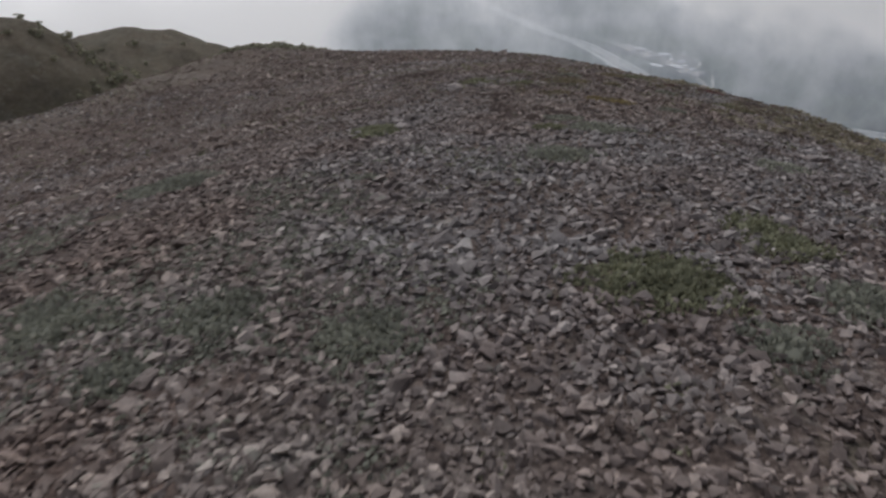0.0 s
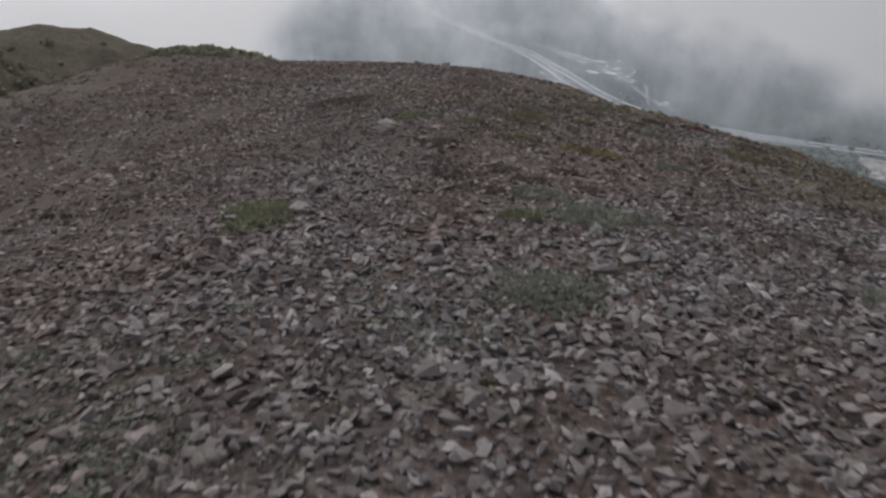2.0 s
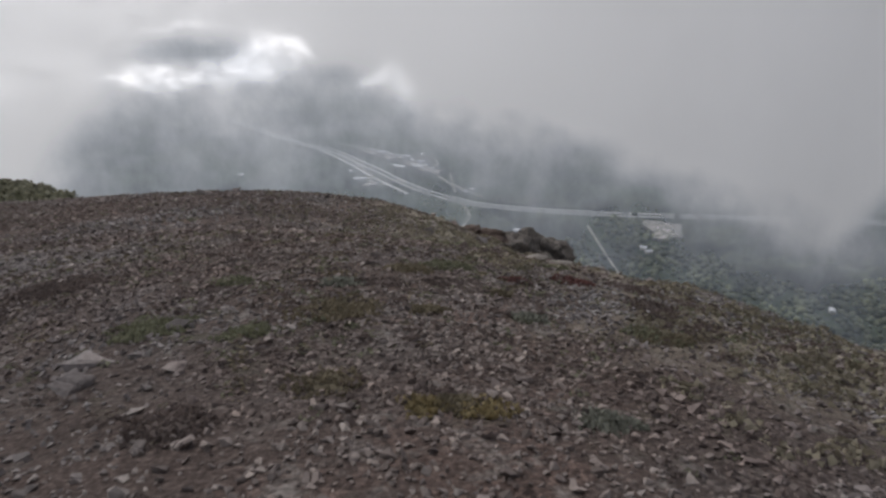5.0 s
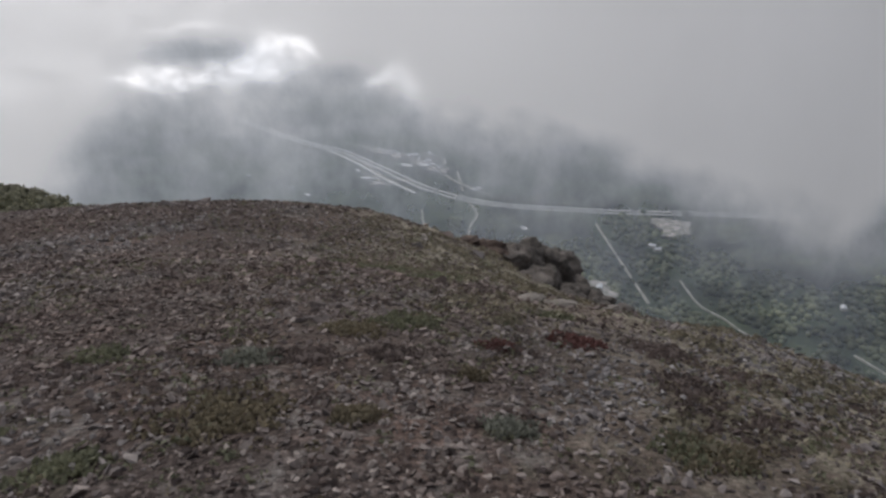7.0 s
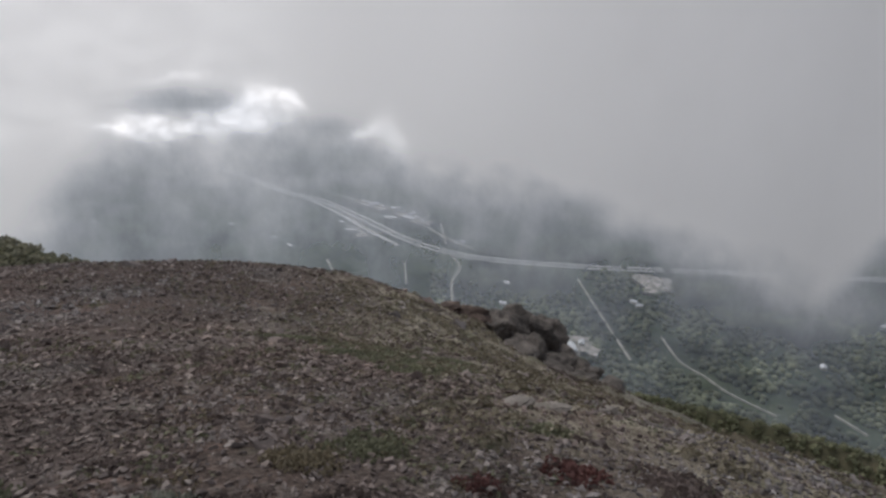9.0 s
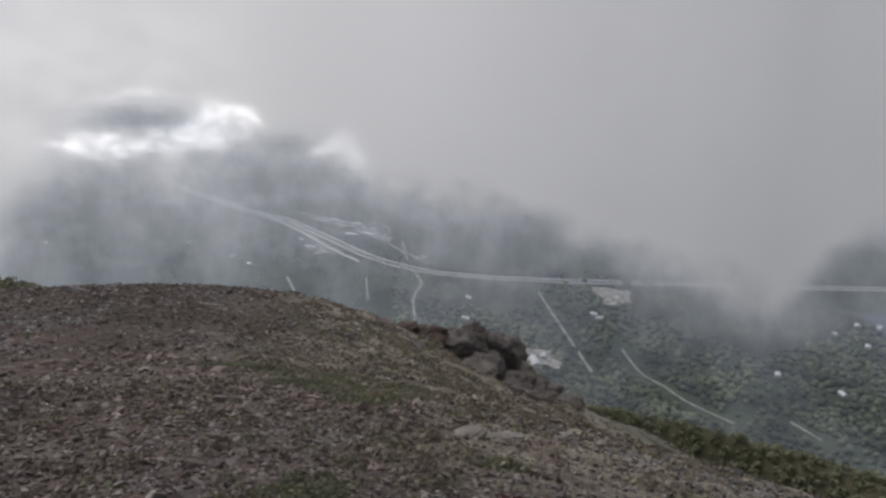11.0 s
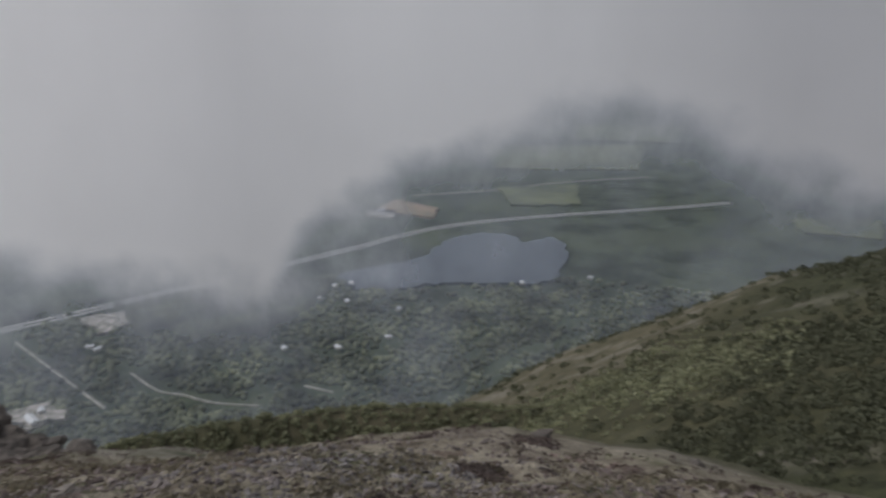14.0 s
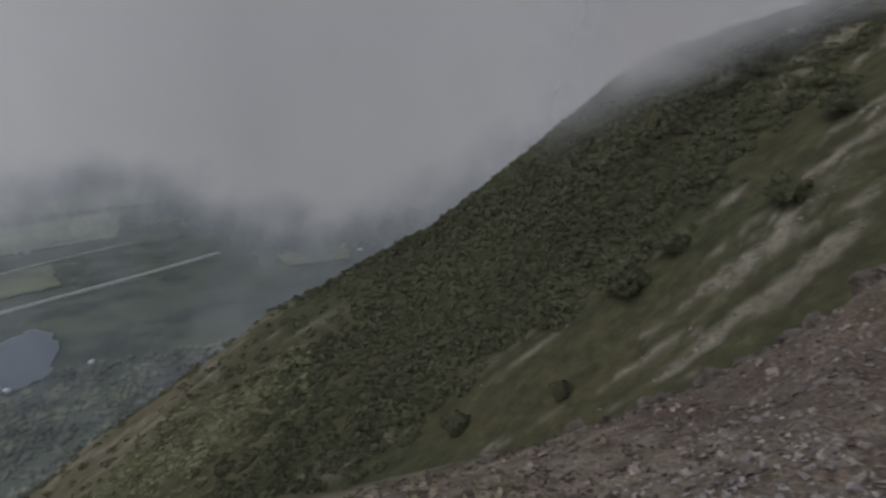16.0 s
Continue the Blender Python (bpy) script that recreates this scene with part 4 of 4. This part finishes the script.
# ---------- low plants ----------
def plant_mat(x, y, radius, kind, seed):
    """A low mat of small leaves and blades that follows the ground."""
    words = {"g": "low grey-green plant mat among stones", "m": "low moss-green grass cushion among stones", "o": "withered olive-brown grass tuft among stones",
             "y": "yellow autumn-leaved dwarf plant among stones", "r": "red autumn-leaved dwarf plant among stones", "d": "dark brown heather cushion among stones"}
    r = np.random.default_rng(seed)
    count = int(np.clip(11000 * radius * radius, 320, 3000))
    a, d = r.uniform(0, 2 * np.pi, count), np.sqrt(r.uniform(0, 1, count))
    d = d ** 1.25
    rim = radius * 1.25 * (0.75 + 1.1 * (fbm(np.cos(a) * 2.2 + seed, np.sin(a) * 2.2, seed) - 0.4))
    px, py = x + np.cos(a) * d * rim * 1.15, y + np.sin(a) * d * rim
    tall = (0.6 if kind == "d" else 1.0) * (0.025 + 0.03 * radius ** 0.5) * (1 - 0.7 * d) * r.uniform(0.5, 1.3, count) + 0.018
    z = height(px, py)
    yaw, lean = r.uniform(0, 2 * np.pi, count), r.normal(0, 0.6, count)
    w = r.uniform(0.008, 0.018, count) * (0.8 + 0.9 * radius)
    c, s = np.cos(yaw), np.sin(yaw)
    low = np.stack([px, py, z - 0.01], -1)
    side = np.stack([c, s, 0 * c], -1) * w[:, None]
    tip = low + np.stack([-s * np.sin(lean) * tall * 1.3, c * np.sin(lean) * tall * 1.3, np.cos(lean) * tall + 0.01], -1)
    mid = (low + tip) / 2 + np.stack([0 * c, 0 * c, 0.2 * tall], -1)
    v = np.stack([low - side * 0.6, low + side * 0.6, mid + side, tip, mid - side], 1).reshape(-1, 3)
    k = np.arange(count)[:, None] * 5
    f = np.concatenate([k + [[0, 1, 2]], k + [[0, 2, 4]], k + [[4, 2, 3]]])
    z0 = float(height(x, y))
    v -= (x, y, z0)
    ca = np.linspace(0, 2 * np.pi, 18, endpoint=False)
    cr = np.array([0.05, 0.3, 0.55, 0.75])
    wave = 0.75 + 1.1 * (fbm(np.cos(ca) * 2.2 + seed, np.sin(ca) * 2.2, seed) - 0.4)
    qx, qy = x + np.cos(ca)[:, None] * cr * radius * wave[:, None] * 1.15, y + np.sin(ca)[:, None] * cr * radius * wave[:, None]
    qz = height(qx, qy) - z0 + np.array([0.022, 0.02, 0.012, -0.02]) * (1 + 0.5 * (fbm(qx * 9, qy * 9, 7) - 0.5))
    ob = new("plant_cushion", mesh_of("plant_cushion", np.stack([qx - x, qy - y, qz], -1).reshape(-1, 3), grid_faces(18, 4, True), M_PLANT[kind], True))
    ob.matrix_basis = pose(x, y, z0)
    tagged(ob, words[kind], "plant", "low plants on the ridge")
    tagged(part("leaves", mesh_of("leaves", v, f, M_PLANT[kind]), ob), kind="stuff")


PLANTS_A = (("m", 0.12, 3.05, 0.34), ("g", -1.11, 2.2, 0.24), ("g", -2.82, 2.14, 0.32), ("g", -1.92, 2.28, 0.25), ("g", -3.92, 4.56, 0.36), ("m", 0.8, 3.74, 0.2), ("g", 1.07, 3.16, 0.24),
            ("g", 0.63, 2.62, 0.18), ("g", -2.07, 1.74, 0.18), ("m", -2.82, 6.4, 0.25), ("g", -0.55, 6.65, 0.25), ("g", -0.69, 5.24, 0.26), ("g", 1.04, 5.88, 0.2), ("m", 0.64, 4.01, 0.18),
            ("m", -2.67, 6.12, 0.22), ("m", -1.0, 6.47, 0.13), ("g", -0.97, 7.14, 0.18))
PLANTS_B = (("y", -0.8, 9.02, 0.12), ("y", -0.48, 8.98, 0.14), ("o", -0.62, 9.05, 0.12), ("o", -1.36, 9.37, 0.17), ("m", -2.8, 10.62, 0.26), ("m", -2.01, 10.34, 0.16), ("o", -1.41, 10.81, 0.28), ("o", 1.12, 10.63, 0.23), ("g", 0.15, 8.89, 0.13),
            ("m", -0.47, 12.48, 0.22), ("r", 0.17, 12.04, 0.13), ("r", 0.77, 12.39, 0.19), ("o", -0.88, 12.25, 0.2), ("o", -0.08, 11.44, 0.1), ("o", -0.74, 10.8, 0.12), ("m", 1.06, 10.66, 0.2),
            ("g", 0.06, 10.7, 0.14), ("g", -1.47, 11.64, 0.18), ("m", -2.47, 11.82, 0.16))
PLANTS_C = (("m", -0.6, 16.0, 0.5), ("m", 0.05, 15.6, 0.4), ("m", 0.35, 16.9, 0.42), ("d", 1.5, 12.41, 0.27), ("d", 1.37, 11.59, 0.23), ("d", 1.35, 11.15, 0.22), ("d", 1.7, 11.16, 0.15), ("d", -0.58, 11.73, 0.13),
            ("d", -1.1, 11.69, 0.16), ("m", -0.63, 17.47, 0.62), ("m", -0.15, 15.04, 0.3), ("m", 0.85, 13.19, 0.17), ("m", -1.6, 17.79, 0.45), ("m", 0.36, 18.95, 0.36),
            ("d", -4.44, 12.52, 0.43), ("d", -2.11, 8.92, 0.21), ("d", 0.22, 12.03, 0.14), ("d", -1.74, 7.74, 0.2), ("d", 5.39, 14.04, 0.2), ("d", 4.36, 12.24, 0.26), ("d", 3.52, 22.48, 0.5), ("d", 6.14, 12.86, 0.24))
PLANTS_D = (("d", -1.35, 7.9, 0.13), ("d", -1.7, 7.5, 0.12), ("d", -1.05, 7.55, 0.11), ("d", -0.8, 8.0, 0.1), ("d", -1.95, 8.1, 0.14), ("d", -1.3, 7.1, 0.1), ("d", -0.6, 7.4, 0.1))
for group in (PLANTS_A, PLANTS_B, PLANTS_C, PLANTS_D):
    for i, (k, x, y, r) in enumerate(group):
        plant_mat(x, y, r, k, 400 + i + int(x * 100) % 97)

# small tufts nobody could count
tr = np.random.default_rng(51)
n = 26000
tx, ty = tr.uniform(-24, 8, n), tr.uniform(-1, 32, n)
ok = fbm(tx / 1.2, ty / 1.2, 101, 3) + tr.uniform(-0.05, 0.05, n) + 0.012 * np.clip(ty - 6, -5, 6) + 0.22 * heath_cover(tx, ty) > 0.585
tx, ty = tx[ok], ty[ok]
tufts = [clump_shape(s, 11, (0.55, 0.55, 0.26), 0.28, 0.0) for s in range(80, 84)]
half = int(len(tx) * 0.7)
stuff("heather_tufts", tufts, tx[:half], ty[:half], tr.uniform(0.06, 0.19, half), M_PLANT["d"], "scattered small dark heather tufts", "plants", 52, -0.02, 0.7)
stuff("grass_tufts", tufts, tx[half:], ty[half:], tr.uniform(0.04, 0.13, len(tx) - half), M_PLANT["m"], "scattered small olive grass tufts", "plants", 53, -0.02, 0.7)

n = 5000
gx, gy = tr.uniform(-4.5, -0.6, n), tr.uniform(0.8, 5.5, n)
ok = fbm(gx / 0.7, gy / 0.7, 105, 3) + tr.uniform(-0.06, 0.06, n) + 0.05 * step(-0.8, -2.2, gx) > 0.6
stuff("sage_tufts", tufts, gx[ok], gy[ok], tr.uniform(0.04, 0.12, ok.sum()), M_PLANT["g"], "scattered small grey-green leaf tufts", "plants", 54, -0.02, 0.6)

n = 13000
hx, hy = tr.uniform(-7, 5.5, n), tr.uniform(9, 25, n)
ok = fbm(hx / 0.9, hy / 0.9, 107, 3) + tr.uniform(-0.08, 0.08, n) + 0.14 * np.exp(-((hx - 0.2) / 2.4) ** 2 - ((hy - 18.5) / 4) ** 2) > 0.63
hx, hy = hx[ok], hy[ok]
third = len(hx) // 3
for k, lo, label in (("o", 0, "scattered withered olive grass tufts"), ("m", third, "scattered moss cushions on the hummock"), ("d", 2 * third, "scattered dark red-brown heather sprigs")):
    qx, qy = hx[lo:lo + third], hy[lo:lo + third]
    stuff("grass_tufts" if k != "d" else "heather_tufts", tufts, qx, qy, tr.uniform(0.06, 0.16, third), M_PLANT[k], label, "plants", 55 + lo % 7, -0.02, 0.55)

n = 9000
bx, by = tr.uniform(-1.5, 7.5, n), tr.uniform(8.5, 25, n)
over = bx - 3.155 + 0.2452 * (by - 10)
ok = (over > -2.6) & (over < 2.2) & (fbm(bx / 0.7, by / 0.7, 109, 3) + tr.uniform(-0.1, 0.1, n) > 0.52)
stuff("grass_tufts", tufts, bx[ok], by[ok], tr.uniform(0.06, 0.22, ok.sum()), M_STRAW, "straw-coloured tussocks along the stony brink", "plants", 59, -0.03, 0.8)

# ---------- scree ----------
stone_bms = [stone_shape(700 + i, 8 + i % 2) for i in range(16)]
stone_meshes = [bm_mesh("stone", bm, M_STONE) for bm in stone_bms]
stone_arrays = [arrays_of(me) for me in stone_meshes]


def slope_turn(x, y, r, wobble):
    e = 0.15
    gx, gy = (height(x + e, y) - height(x - e, y)) / (2 * e), (height(x, y + e) - height(x, y - e)) / (2 * e)
    nrm = np.stack([-gx, -gy, np.ones_like(gx)], -1) + r.normal(0, wobble, (len(x), 3))
    nrm /= np.linalg.norm(nrm, axis=1)[:, None]
    ref = r.normal(size=(len(x), 3))
    u = np.cross(nrm, ref)
    u /= np.linalg.norm(u, axis=1)[:, None]
    return np.stack([u, np.cross(nrm, u), nrm], -1)


pr = np.random.default_rng(61)
n = 30000
px, py = pr.uniform(9, 46, n), pr.uniform(-45, 30, n)
band = step(0.53, 0.59, fbm(px / 1.3, py / 9 + px / 60, 173, 5)) * step(46, 32, px + 10 * (fbm(px / 8, py / 8, 73) - 0.5))
band = band * step(0.38, 0.56, fbm(px / 3.5, py / 5, 179, 4))
ok = pr.uniform(0, 1, n) < 0.7 * band * step(0.35, 0.6, fbm(px / 1.5, py / 2.5, 175, 3))
px, py = px[ok], py[ok]
t = slope_turn(px, py, pr, 0.2) * (0.1 + 0.4 * pr.beta(1.0, 4.0, len(px)))[:, None, None]
v, f = scatter(stone_arrays, pr.integers(0, len(stone_arrays), len(px)), np.stack([px, py, height(px, py)], -1), t)
tagged(part("slope_stones", mesh_of("slope_stones", v, f, M_SCREE), ground, "pale lichen-covered stones lying in grass"), kind="stuff")


def stone_field(count, x0, x1, y0, y1, small, big, seed):
    r = np.random.default_rng(seed)
    x, y = r.uniform(x0, x1, count), r.uniform(y0, y1, count)
    ok = (x - (3.155 - 0.2452 * (y - 10)) + 3 * (fbm(x / 3, y / 3, 71) - 0.5) < 3.0)
    ok &= fbm(x / 1.3, y / 1.3, 111) + r.uniform(-0.3, 0.3, count) > 0.24 + 0.06 * step(4, 8.5, y)
    mossy = np.maximum(0.4 * step(-3.0, 0.0, x - 3.155 + 0.2452 * (y - 10) + 2.5 * (fbm(x / 1.7, y / 1.7, 75) - 0.5)), 0.45 * np.exp(-((x + 0.5) / 2.0) ** 2 - ((y - 18) / 2.8) ** 2))
    ok &= r.uniform(0, 1, count) > np.maximum(mossy, 0.4 * heath_cover(x, y))
    for k, qx, qy, rr in PLANTS_A + PLANTS_B + PLANTS_C + PLANTS_D:
        ok &= (np.hypot(x - qx, y - qy) > rr * 0.95) | (r.uniform(0, 1, count) < 0.4)
    x, y = x[ok], y[ok]
    size = small + (big - small) * r.beta(1.1, 4.2, len(x))
    return x, y, size, r


def joined_scree(name, count, x0, x1, y0, y1, small, big, seed, material=M_SCREE):
    x, y, size, r = stone_field(count, x0, x1, y0, y1, small, big, seed)
    t = slope_turn(x, y, r, 0.34) * size[:, None, None] * np.stack([np.ones(len(x)), r.uniform(0.65, 1.2, len(x)), r.uniform(0.6, 1.3, len(x))], -1)[:, None, :]
    v, f = scatter(stone_arrays, r.integers(0, len(stone_arrays), len(x)), np.stack([x, y, height(x, y) + 0.09 * size], -1), t)
    ob = part(name, mesh_of(name, v, f, material), ground, "loose angular grey and brown scree stones")
    return tagged(ob, kind="stuff")


joined_scree("scree", 48000, -5.0, 2.8, 0.4, 8.0, 0.022, 0.12, 1)
joined_scree("scree", 9000, -3.8, 2.1, 0.6, 6.0, 0.055, 0.15, 7)
joined_scree("scree", 46000, -6.0, 4.2, 7.0, 15.5, 0.026, 0.125, 2)
joined_scree("scree", 26000, -13.0, 6.0, 14.0, 27.0, 0.035, 0.22, 3, M_HAZED_SCREE)
joined_scree("scree", 20000, -19.0, -4.5, 0.0, 16.0, 0.04, 0.2, 4, M_HAZED_SCREE)
joined_scree("scree", 11000, 2.0, 8.0, 1.0, 14.0, 0.03, 0.16, 5)

x, y, size, r = stone_field(520, -3.2, 1.6, 1.2, 9.5, 0.08, 0.17, 6)
t = slope_turn(x, y, r, 0.2)
for i in range(min(300, len(x))):
    ob = new("stone", stone_meshes[i % 16])
    ob.parent = ground
    m = Matrix(t[i].tolist()).to_4x4()
    ob.matrix_basis = Matrix.Translation((x[i], y[i], float(height(x[i], y[i])) + 0.14 * size[i])) @ m @ Matrix.Diagonal((size[i], size[i], size[i], 1))
